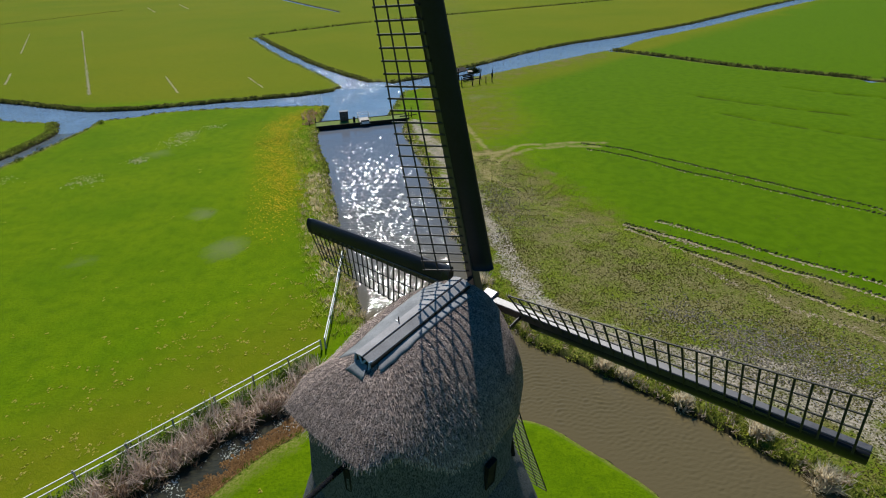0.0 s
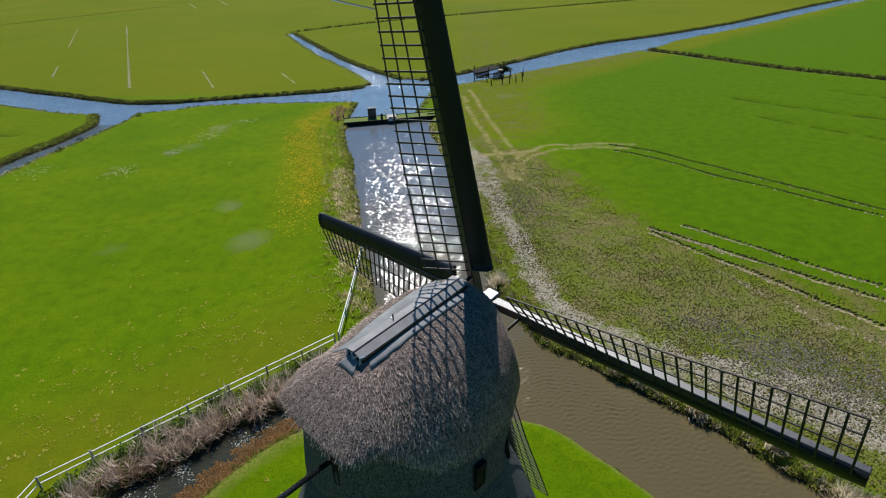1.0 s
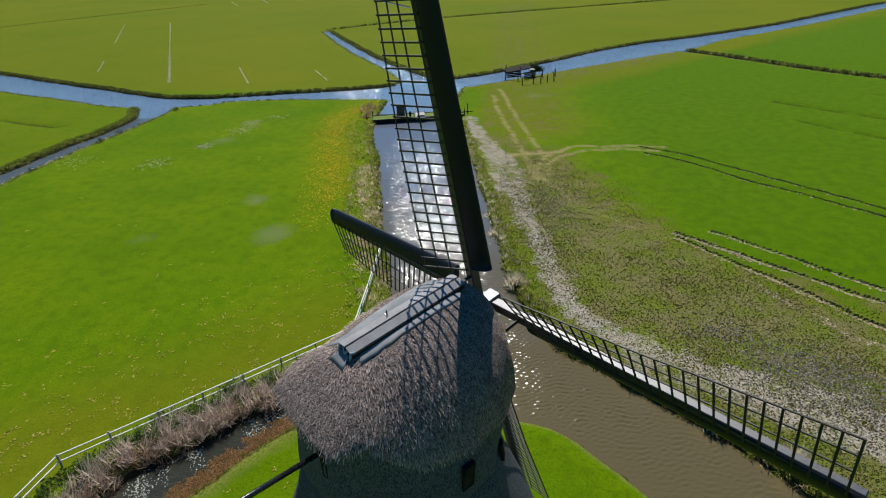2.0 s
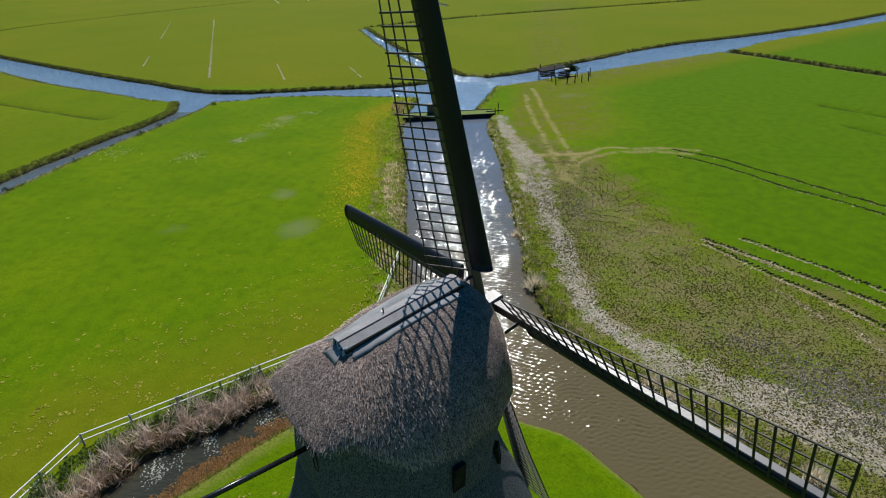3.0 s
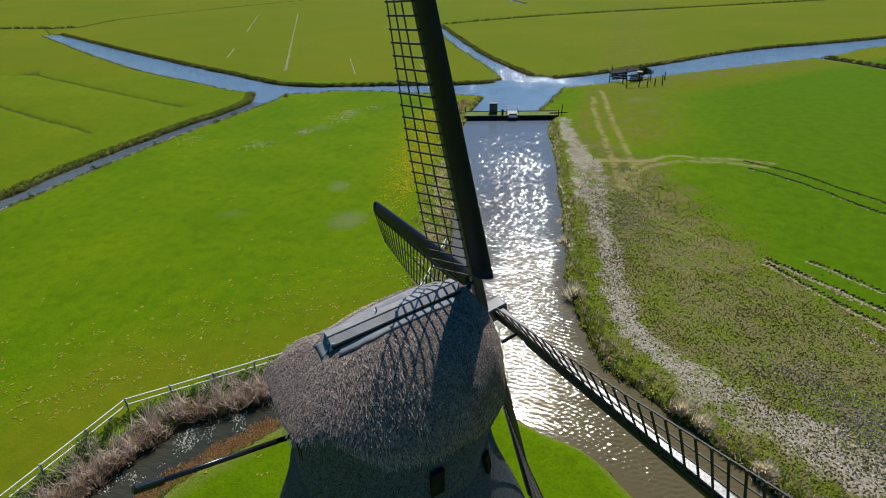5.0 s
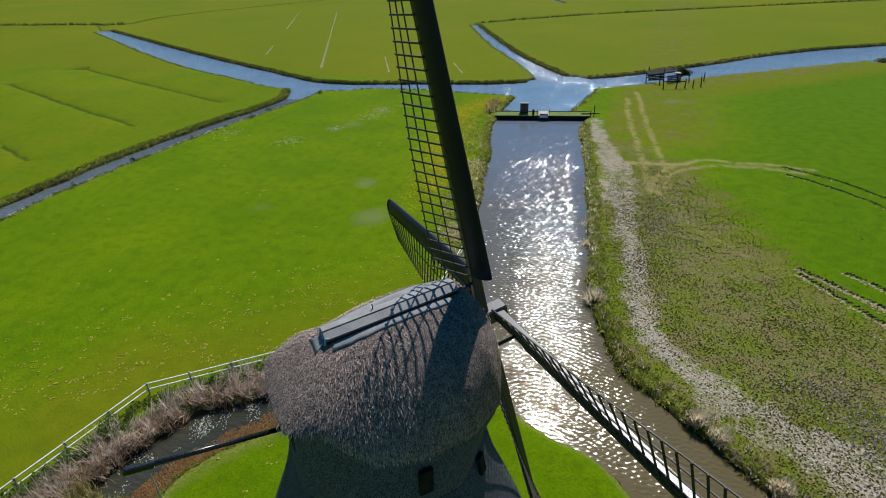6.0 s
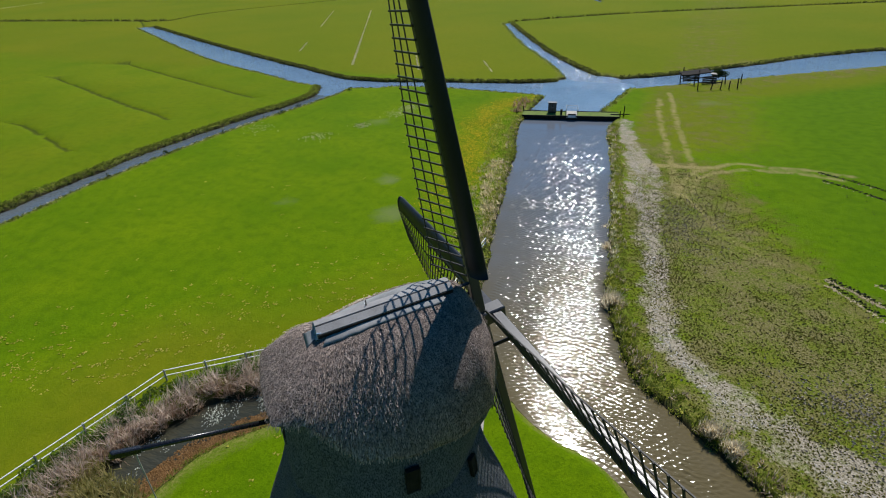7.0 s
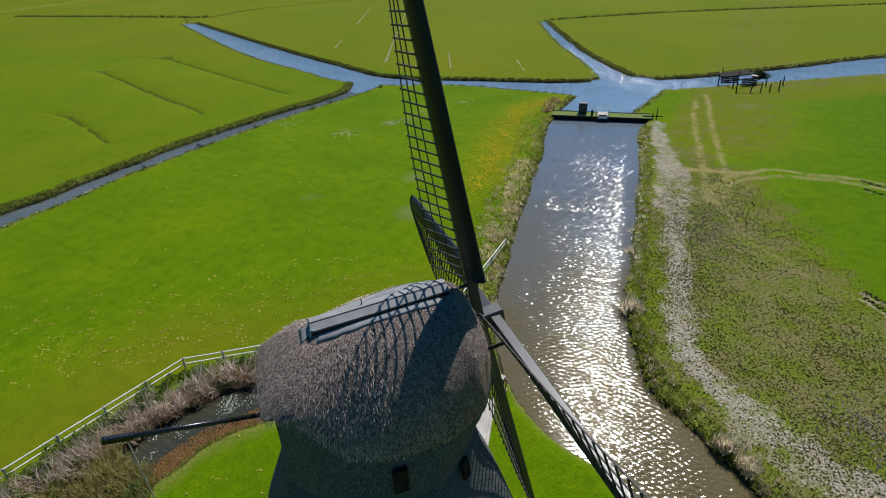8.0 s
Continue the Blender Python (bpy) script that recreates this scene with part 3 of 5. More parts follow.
def build_cap():
    eave = eave_line(108)
    rings = [[cap_point(e, t) for e in eave] for t in np.linspace(0, 1, 22)]
    under = [[Vector((e[0] * k, e[1] * k, e[2] + dz)) for e in eave] for k, dz in ((0.99, -0.03), (0.96, -0.02), (0.86, 0.05), (0.5, 0.3))]
    verts, faces = loft(rings + under)
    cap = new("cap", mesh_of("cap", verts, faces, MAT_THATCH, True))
    cap.parent = mill
    tagged(cap, "weathered grey-brown thatched cap")
    # the closed skirt below the eave, drawn in to the round neck of the smock
    rings = []
    for k in np.linspace(0, 1, 18):
        ring = []
        for e in eave:
            a = math.atan2(e[1] - 0.06, e[0] + 0.15)
            neck = octagon(3.80, a)
            z = (e[2] + (0.10 if e[0] < -2.6 else 0.03)) * (1 - k) + 11.2 * k
            pull = float(np.interp(z, [11.2, 11.7, 12.2, 12.8, 13.4], [0.0, 0.10, 0.36, 0.75, 1.0]))
            reach = math.hypot(e[0] + 0.15, e[1] - 0.06) - 0.012
            if e[0] < -2.0:           # the back eave hangs free of the skirt
                reach = min(reach, 3.66)
            r = pull * reach + (1 - pull) * neck
            ring.append(Vector((r * math.cos(a) - 0.15, r * math.sin(a) + 0.06, z)))
        rings.append(ring)
    verts, faces = loft(rings)
    skirt = new("skirt", mesh_of("skirt", verts, faces, MAT_SHADED_THATCH, True))
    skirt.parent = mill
    tagged(skirt, "thatched skirt closing the cap onto the smock, shade put into its colour")
    return cap, eave


def straw_coat(name, rows, parent, width=0.045, material=MAT_STRAW):
    """Loose straw ends: rows of (root, tip) just proud of a thatched face, one flat stalk bundle each."""
    verts, faces = [], []
    for root, tip, side in rows:
        i = len(verts)
        s = side * width
        verts += [tuple(root - s * 0.7), tuple(root + s * 0.7), tuple(tip + s), tuple(tip - s)]
        faces.append((i, i + 1, i + 2, i + 3))
    ob = new(name, mesh_of(name, verts, faces, material))
    ob.parent = parent
    return ob


body = build_body()
cap, eave = build_cap()
rng = random.Random(11)
rows = []
for _ in range(42000):
    e = eave[rng.randrange(len(eave))] + np.array([rng.uniform(-0.13, 0.13), rng.uniform(-0.13, 0.13), 0])
    t = math.sqrt(rng.random()) * 0.97 + 0.01
    a, b = cap_point(e, t), cap_point(e, min(1.0, t + 0.03))
    down = (b - a).normalized()
    out = Vector((a.x * 0.6, a.y, 2.2)).normalized()
    out = (out - down * out.dot(down)).normalized()
    side = down.cross(out)
    down = (down + side * rng.uniform(-0.16, 0.16)).normalized()
    n = rng.uniform(0.05, 0.14)
    if -2.1 < a.x < 3.0 and -0.72 < a.y < 1.25 or a.x < -1.6 and abs(a.y) < 0.45 and t < 0.3:
        continue                      # the lead lies bare
    loose = math.exp(-((a.x + 0.6) / 1.6) ** 2)
    if rng.random() > 0.12 + loose:
        continue
    rows.append((a + out * 0.004, a + down * n + out * rng.uniform(0.006, 0.012 + 0.045 * loose), side * rng.uniform(0.4, 1.0)))
tagged(straw_coat("straw", rows, cap, 0.012), kind="stuff")
rows = []
for _ in range(6000):
    z, ang = 11.2 - 6.2 * rng.random() ** 1.2, rng.uniform(0, 2 * math.pi)
    a, b = body_point(z, ang, 0.005), body_point(z - 0.2, ang, 0.005)
    down, out = (b - a).normalized(), Vector((math.cos(ang), math.sin(ang), 0.2)).normalized()
    side = down.cross(out).normalized()
    rows.append((a, a + down * rng.uniform(0.08, 0.2) + out * rng.uniform(0.01, 0.03), side * rng.uniform(0.4, 1.0)))
tagged(straw_coat("straw", rows, body, 0.014, MAT_SHADED_THATCH), kind="stuff")

# ridge cover of long boards, its end box and the lead beneath
slope = math.degrees(math.atan2(0.5, 4.7))
for y, w, roll, lift in ((0.17, 0.36, 9, 0.07), (-0.22, 0.32, -24, 0.03)):
    bm = bmesh.new()
    box(bm, (4.9, w, 0.05), bevel=0.008)
    ob = part("board", bm, MAT_RIDGE, mill)
    ob.matrix_local = pose(0.42, y, 16.85 + lift, -roll, -slope, 0)
# added dark strips stand in for the gaps beside the ridge boards
bm = bmesh.new()
box(bm, (4.86, 0.06, 0.10), bevel=0.01)
part("ridge_gap_strip", bm, MAT_TARRED, mill).matrix_local = pose(0.42, -0.045, 16.88, 0, -slope, 0)
bm = bmesh.new()
box(bm, (4.86, 0.05, 0.12), bevel=0.01)
part("ridge_gap_strip", bm, MAT_TARRED, mill).matrix_local = pose(0.42, -0.39, 16.75, 0, -slope, 0)
bm = bmesh.new()
box(bm, (0.05, 0.62, 0.34), bevel=0.02)
part("end_board", bm, MAT_TARRED, mill).matrix_local = pose(-1.98, 0, 16.44, 0, 12, 0)
for y in (-0.33, 0.33):
    bm = bmesh.new()
    box(bm, (0.30, 0.05, 0.40), bevel=0.015)
    part("end_cheek", bm, MAT_SHEET, mill, "pale blue sheet cheek of the ridge box").matrix_local = pose(-1.92, y, 16.42, 0, 12, 0)
for turn in (-38, 38):
    bm = bmesh.new()
    box(bm, (0.05, 0.07, 0.62), bevel=0.012)
    part("end_brace", bm, MAT_SHEET, mill).matrix_local = pose(-2.03, 0, 16.42, turn, 12, 0)
bm = bmesh.new()
rod(bm, (-0.17, 0.22, 16.80), (-0.17, 0.22, 17.08), 0.03, 0.02, 6)
part("ridge_pin", bm, MAT_TARRED, mill)
bm = bmesh.new()
box(bm, (0.06, 0.16, 0.05), pose(-0.17, 0.30, 16.86), 0.01)
part("pin_clamp", bm, MAT_FENCE, mill, "small white clamp beside the ridge pin")
verts, faces = loft([[cap_point(np.array(e), t) + Vector((-0.014, 0, 0.018)) for e in [(-4.05, y, 14.83) for y in np.linspace(-1.15, 1.15, 9)]] for t in np.linspace(0.02, 0.30, 7)], closed=False)
lead = new("lead_flashing", mesh_of("lead_flashing", verts, faces, MAT_LEAD, True))
lead.parent = mill
solid = lead.modifiers.new("thick", "SOLIDIFY")
solid.thickness = 0.012

for sign, wide in ((-1, 0.68), (1, 1.2)):
    xs = np.linspace(-3.0, 3.3, 15)
    line = [np.array((x, sign * y, z)) for x, y, z in zip(xs, np.interp(xs, [-3.1, -1.9, 0, 1.85, 3.3], [2.4, 3.0, 3.55, 3.38, 2.6]), np.interp(xs, [-3.1, -1.5, 0, 3.3], [14.85, 13.5, 13.25, 13.3]))]
    rng2 = random.Random(7 + sign)
    low = []
    for e in line:
        t = 0.02
        while abs(cap_point(e, t).y) < wide + rng2.uniform(-0.02, 0.02) and t < 0.5:
            t += 0.005
        low.append(t)
    verts, faces = loft([[cap_point(e, 0.01 + (lo - 0.01) * k) + Vector((0, sign * 0.008, 0.014)) for e, lo in zip(line, low)] for k in np.linspace(0, 1, 7)], closed=False)
    saddle = new("ridge_flashing", mesh_of("ridge_flashing", verts, faces, MAT_LEAD, True))
    saddle.parent = mill
    tagged(saddle, "weathered grey lead strip beside the ridge boards")
    solid = saddle.modifiers.new("thick", "SOLIDIFY")
    solid.thickness = 0.012

# brake pole out of the back of the cap, with its rope
POLE_END = (-7.98, -2.51, 16.03)
bm = bmesh.new()
rod(bm, (-3.3, -0.58, 13.65), POLE_END, 0.09, 0.075, 14)
part("brake_pole", bm, MAT_POLE, mill, "long black painted brake pole", True)
bm = bmesh.new()
rod(bm, (-7.5, -2.31, 15.78), (-7.5, -2.31, 1.8), 0.018, sides=6)
part("brake_rope", bm, MAT_ROPE, mill, "hanging brake rope")
bm = bmesh.new()
beam(bm, (-7.35, -2.25, 15.70), (-8.0, -2.52, 16.04), 0.18, 0.20, 0.03)
part("pole_shoe", bm, MAT_POLE, mill)

# windshaft and its iron head
shaft = Vector((math.cos(radians(LEAN_BACK)), 0, math.sin(radians(LEAN_BACK))))
up = Vector((-shaft.z, 0, shaft.x))
left = Vector((0, 1, 0))
hub = Vector((HUB_X, SHAFT_Y, HUB_Z))
bm = bmesh.new()
rod(bm, hub - shaft * 3.0, hub - shaft * 0.35, 0.36, 0.32, 16)
part("windshaft", bm, MAT_BLACK, mill)
bm = bmesh.new()
m = Matrix((shaft, left, up)).transposed().to_4x4()
m.translation = hub + shaft * 0.27
box(bm, (1.35, 0.62, 0.62), m, 0.05)
part("windshaft_head", bm, MAT_BLACK, mill)


def twist(r):
    return radians(float(np.interp(r, [2, 7, 12.4], [25, 15, -3])))


def sail_meshes():
    """One sail: x out along the stock, y to the trailing edge, z to the back."""
    stock = bmesh.new()
    box(stock, (SAIL_R - 0.02, 0.38, 0.40), pose(SAIL_R / 2 + 0.01, 0, 0, -4, 0, 0), 0.025, 0.62)
    # streamlined leading edge
    shape = [(0.10, 0.13), (-0.22, 0.185), (-0.50, 0.18), (-0.70, 0.12), (-0.81, 0.02), (-0.82, -0.08), (-0.74, -0.155), (-0.50, -0.17), (-0.15, -0.16)]
    rings = []
    for r in np.linspace(2.05, SAIL_R, 22):
        a = radians(float(np.interp(r, [2, 12.7], [15, 9])))
        k = float(np.interp(r, [2, SAIL_R], [1.05, 0.92]))
        end = 1.0 if r < SAIL_R - 0.05 else 0.93
        rings.append([(r, k * end * (y * math.cos(a)), k * end * (z + y * math.sin(a))) for y, z in shape])
    verts, faces = loft(rings)
    n = len(shape)
    faces += [tuple(range(n)), tuple(range(len(verts) - n, len(verts)))[::-1]]
    cowl = mesh_of("leading_edge", verts, faces, MAT_COWL, True)
    for end in (cowl.polygons[-1], cowl.polygons[-2]):
        end.use_smooth = False
    rails = []
    for y in (0.75, 1.30, 1.86):
        rings = []
        for r in np.linspace(1.95, 12.36, 12):
            a = twist(r)
            c = Vector((r, y * math.cos(a), 0.15 + y * math.sin(a)))
            rings.append([c + Vector((0, dy, dz)) for dy, dz in ((-0.022, -0.018), (0.022, -0.018), (0.022, 0.018), (-0.022, 0.018))])
        rails.append(mesh_of("sail_rail", *loft(rings), MAT_LATH))
    bm = bmesh.new()
    box(bm, (0.06, 2.04, 0.045), pose(0, 0.89, 0), 0.006)
    bar = bpy.data.meshes.new("sail_bar")
    bm.to_mesh(bar)
    bm.free()
    bar.materials.append(MAT_LATH)
    return stock, cowl, rails, bar


bm = bmesh.new()
box(bm, (0.9, 0.16, 0.05), bevel=0.01)
step_me = bpy.data.meshes.new("step_board")
bm.to_mesh(step_me)
bm.free()
step_me.materials.append(MAT_COWL)
stock_bm, cowl_me, rail_mes, bar_me = sail_meshes()
stock_me = bpy.data.meshes.new("sail")
stock_bm.to_mesh(stock_me)
stock_bm.free()
stock_me.materials.append(MAT_BLACK)
for k in range(4):
    a = radians(SPIN + 90 * k - (1.5 if k == 2 else 0.0))
    out, trail = up * math.cos(a) + left * math.sin(a), left * math.cos(a) - up * math.sin(a)
    if k == 2:                        # the lowest sail hangs a little forward
        out = (out + shaft * math.tan(radians(3.5))).normalized()
    m = Matrix((out, trail, out.cross(trail))).transposed().to_4x4()
    m.translation = hub + shaft * (0.55 if k % 2 else 0.0)
    sail = shared("sail", stock_me, mill, m)
    tagged(sail, "black lattice sail with a streamlined leading edge")
    shared("leading_edge", cowl_me, sail, Matrix())
    for me in rail_mes:
        shared("sail_rail", me, sail, Matrix())
    shared("step_board", step_me, sail, pose(1.72, -0.05, 0.42, 0, 90, 0))
    for r in np.arange(2.0, 12.4, 0.398):
        shared("sail_bar", bar_me, sail, pose(float(r), 0, 0.185, math.degrees(twist(r)), 0, 0))

# small dark slots in the smock; the -167 one stands in for a post
for ang, r, z, w, h, tilt in ((radians(-88.5), 3.70, 12.3, 0.42, 1.1, -4), (radians(-167), 3.62, 13.2, 0.2, 1.0, 0), (radians(-47), 3.88, 10.8, 0.3, 0.8, 8)):
    m = Matrix.Translation((r * math.cos(ang) - 0.15, r * math.sin(ang) + 0.06, z)) @ pose(0, 0, 0, 0, 0, math.degrees(ang)) @ pose(0, 0, 0, 0, -tilt, 0)
    bm = bmesh.new()
    for dy, dz, sy, sz in ((-w / 2, 0, 0.07, h), (w / 2, 0, 0.07, h), (0, h / 2, w + 0.07, 0.07), (0, -h / 2, w + 0.07, 0.07)):
        box(bm, (0.16, sy, sz), pose(-0.01, dy, dz), 0.01)
    win = part("smock_slot", bm, MAT_TARRED, mill, "small dark framed slot set in the thatch")
    win.matrix_local = m
    bm = bmesh.new()
    box(bm, (0.03, w, h), pose(0.03, 0, 0))
    part("pane", bm, MAT_TARRED, win)

# ---- fences ----


def ground_z(x, y):
    return float(land_height(np.array([[x, y]]))[0])


def build_fence(points, spacing, label):
    """A low post fence with two white rails, along straight legs."""
    fence = empty("fence", Matrix.Translation((*points[0], 0)), label, "fence", "fences by the mill")
    base = Vector((*points[0], 0))
    bm = bmesh.new()
    box(bm, (0.11, 0.11, 1.5), pose(0, 0, 0.3), 0.012)
    for v in bm.verts:
        v.co.x += 0.02 * (v.co.z > 0.5)
    post = bpy.data.meshes.new("post")
    bm.to_mesh(post)
    bm.free()
    post.materials.append(MAT_POST)
    r = random.Random(3)
    for a, b in zip(points, points[1:]):
        a, b = Vector((*a, 0)), Vector((*b, 0))
        legs = max(1, round((b - a).length / spacing))
        for i in range(legs):
            p, q = a.lerp(b, i / legs), a.lerp(b, (i + 1) / legs)
            shared("post", post, fence, Matrix.Translation(p - base + Vector((0, 0, r.uniform(-0.05, 0.05)))) @ pose(0, 0, 0, r.uniform(-3, 3), r.uniform(-3, 3), r.uniform(0, 90)))
            for z in (0.98, 0.50):
                bm = bmesh.new()
                off = Vector((0, 0, z))
                beam(bm, p - base + off, q - base + off + Vector((0, 0, r.uniform(-0.02, 0.02))), 0.075, 0.055, 0.008)
                part("rail", bm, MAT_FENCE, fence)
    shared("post", post, fence, Matrix.Translation(Vector((*points[-1], 0)) - base))
    return fence


build_fence([(-10.9, 48.2), (-10.4, 40.5), (-10.1, 33.9)], 3.9, "white two-rail fence on grey posts along the canal bank")
build_fence([(-10.4, 33.7), (-25.1, 19.8), (-26.2, 8.0), (-26.4, -4)], 2.9, "white two-rail fence on grey posts beside the reed ditch")

# ---- the sluice dam ----
dam = empty("sluice_dam", Matrix.Translation((-15.2, 100.2, 0)) @ pose(0, 0, 0, 0, 0, 14.5), "black timber sheet-pile dam with a grassy crest across the canal", "dam")
W = 17.4
bm = bmesh.new()
box(bm, (W / 48 - 0.02, 0.12, 2.4), bevel=0.01)
plank = bpy.data.meshes.new("pile_plank")
bm.to_mesh(plank)
bm.free()
plank.materials.append(MAT_TARRED)
for y in (-1.5, 1.5):
    for i in range(48):
        shared("pile_plank", plank, dam, pose(-W / 2 + (i + 0.5) * W / 48, y, -0.9 + 0.02 * math.sin(i * 2.1)))
bm = bmesh.new()
for y in (-1.6, 1.6):
    box(bm, (W, 0.16, 0.22), pose(0, y, 0.22), 0.02)
part("waling", bm, MAT_TARRED, dam)
bm = bmesh.new()
box(bm, (W, 2.85, 1.6), pose(0, 0, -0.55), 0.05)
part("crest", bm, plain("dam_turf", (0.07, 0.13, 0.01), (0.16, 0.2, 0.03), 0.95, 5.0, bump=0.6, depth=0.05), dam, "grassed crest")
bm = bmesh.new()
box(bm, (1.9, 3.2, 0.5), pose(0.3, 0, 0.12), 0.04)
part("gate_sill", bm, MAT_CONCRETE, dam)
bm = bmesh.new()
box(bm, (1.5, 0.14, 1.2), pose(0.3, -1.75, 0.1), 0.02)
gate = part("gate", bm, MAT_TARRED, dam)
bm = bmesh.new()
box(bm, (1.4, 0.03, 0.46), pose(0.3, -1.84, 0.25), 0.01)
part("sign", bm, MAT_FENCE, gate, "small pale board")
for x in (-0.75, 1.35):
    bm = bmesh.new()
    for y in (-1.3, 1.3):
        rod(bm, (x, y, 0.5), (x, y, 1.45), 0.035)
    for z in (1.0, 1.43):
        rod(bm, (x, -1.3, z), (x, 1.3, z), 0.03)
    part("railing", bm, MAT_GALV, dam, "galvanised tube railing")
bm = bmesh.new()
for z in (1.0, 1.43):
    rod(bm, (-0.75, 1.3, z), (1.35, 1.3, z), 0.03)
part("railing", bm, MAT_GALV, dam)
bm = bmesh.new()
box(bm, (0.4, 0.4, 1.0), pose(-1.6, -0.6, 0.7), 0.03)
part("post", bm, MAT_TARRED, dam)

cabinet = empty("control_cabinet", Matrix.Translation((-18.6, 100.2, 0.22)) @ pose(0, 0, 0, 0, 0, 14.5), "black switch cabinet standing on the sluice dam", "cabinet")
bm = bmesh.new()
box(bm, (1.5, 0.9, 1.75), pose(0, 0, 0.92), 0.04)
part("body", bm, MAT_TARRED, cabinet)
bm = bmesh.new()
box(bm, (1.66, 1.06, 0.09), pose(0, 0, 1.84), 0.02)
part("lid", bm, MAT_BLACK, cabinet)
for x in (-0.37, 0.37):
    bm = bmesh.new()
    box(bm, (0.68, 0.04, 1.5), pose(x, -0.46, 0.92), 0.01)
    door = part("door", bm, MAT_BLACK, cabinet)
    bm = bmesh.new()
    box(bm, (0.05, 0.05, 0.18), pose(x - 0.24 * (1 if x > 0 else -1), -0.5, 0.95), 0.01)
    part("handle", bm, MAT_GALV, door)
for x, y, h, m in ((-6.0, 102.4, 1.9, 0), (-6.5, 101.6, 1.2, 8), (-23.9, 99.3, 1.2, -5), (-24.8, 98.2, 1.0, 4)):
    bm = bmesh.new()
    rod(bm, (0, 0, -0.4), (0, 0, h), 0.10, 0.08, 8)
    ob = part("mooring_post", bm, MAT_TARRED)
    ob.matrix_world = pose(x, y, 0, m, 0, 0)
    tagged(ob, "tarred round post at the end of the dam", "post", "posts at the dam")
bm = bmesh.new()
beam(bm, (-8.2, 101.8, 0.35), (-5.0, 102.5, 0.45), 0.16, 0.16, 0.02)
tagged(part("boom", bm, MAT_TARRED), "tarred beam lying over the dam's end", "beam")

# ---- cattle pen by the water ----
pen = empty("cattle_pen", Matrix.Translation((6, 135, 0)), "dark timber loading pen with leaning posts by the water", "pen")
r = random.Random(8)
for x, y, h in ((-5.2, -1.0, 2.0), (-5.0, 4.5, 2.2), (-1.2, -7.6, 2.1), (1.2, -6.6, 1.7), (3.0, -5.6, 2.0), (4.6, -4.8, 1.6), (6.2, -3.6, 2.1), (1.4, -1.0, 1.8), (3.8, 0.4, 1.8), (6.8, 1.8, 1.9), (-2.2, -3.4, 2.0), (-1.6, 1.2, 2.3)):
    bm = bmesh.new()
    rod(bm, (0, 0, -0.3), (r.uniform(-0.25, 0.25), r.uniform(-0.2, 0.2), h), 0.13, 0.10, 7)
    part("post", bm, MAT_TARRED, pen).matrix_local = Matrix.Translation((x, y, 0))
for a, b in (((-5.2, -1, 1.5), (-2.2, -3.4, 1.6)), ((-5.2, -1, 0.9), (-2.2, -3.4, 0.9)), ((-1.2, -7.6, 1.5), (1.2, -6.6, 1.4)), ((1.2, -6.6, 1.4), (3, -5.6, 1.4)), ((-2.2, -3.4, 1.5), (1.4, -1, 1.5))):
    bm = bmesh.new()
    beam(bm, a, b, 0.09, 0.2, 0.01)
    part("rail", bm, MAT_TARRED, pen)
bm = bmesh.new()
box(bm, (6.2, 2.6, 0.22), pose(-2.6, 1.6, 1.75, 7, -6, 24), 0.02)
part("roof", bm, MAT_TARRED, pen, "low dark lean-to roof")
for x, y, turn in ((-3.2, 0.0, 24), (0.6, -0.6, 35)):
    for k in range(4):
        bm = bmesh.new()
        box(bm, (3.4, 0.06, 0.3), pose(x, y, 0.25 + 0.38 * k, 0, 0, turn), 0.01)
        part("plank", bm, MAT_TARRED, pen)
bm = bmesh.new()
box(bm, (1.4, 0.9, 0.06), pose(1.2, 3.2, 1.4, 10, 6, 24), 0.02)
part("roof_sheet", bm, MAT_CONCRETE, pen, "pale weathered sheet")

# ---- outfall and paving at the mill ----
apron = empty("outfall_apron", Matrix.Translation((-3.1, 26.6, 0)) @ pose(0, 0, 0, 0, 0, 18), "pale concrete paving at the mill's outfall", "paving")
bm = bmesh.new()
box(bm, (1.3, 7.0, 0.3), pose(0, -2.4, -0.05), 0.03)
part("slab", bm, MAT_CONCRETE, apron)
bm = bmesh.new()
box(bm, (0.22, 7.0, 0.34), pose(0.74, -2.4, -0.03), 0.03)
part("kerb", bm, MAT_CONCRETE, apron)
for x, y in ((-3.1, 29.9), (-2.5, 28.8)):
    pier = empty("brick_pier", Matrix.Translation((x, y, -0.6)), "short brick pier with a pale cap at the water", "pier", "piers at the outfall")
    bm = bmesh.new()
    box(bm, (0.4, 0.4, 0.9), pose(0, 0, 0.4), 0.03)
    part("shaft", bm, MAT_BRICK, pier)
    bm = bmesh.new()
    box(bm, (0.48, 0.48, 0.1), pose(0, 0, 0.9), 0.03)
    part("capstone", bm, MAT_CONCRETE, pier)
bm = bmesh.new()
rod(bm, (-2.3, 28.3, -0.6), (-2.1, 28.5, 1.7), 0.06, 0.05)
tagged(part("gauge_post", bm, MAT_BRICK), "thin rusty post standing at the outfall", "post")

# ---- plants and clods ----


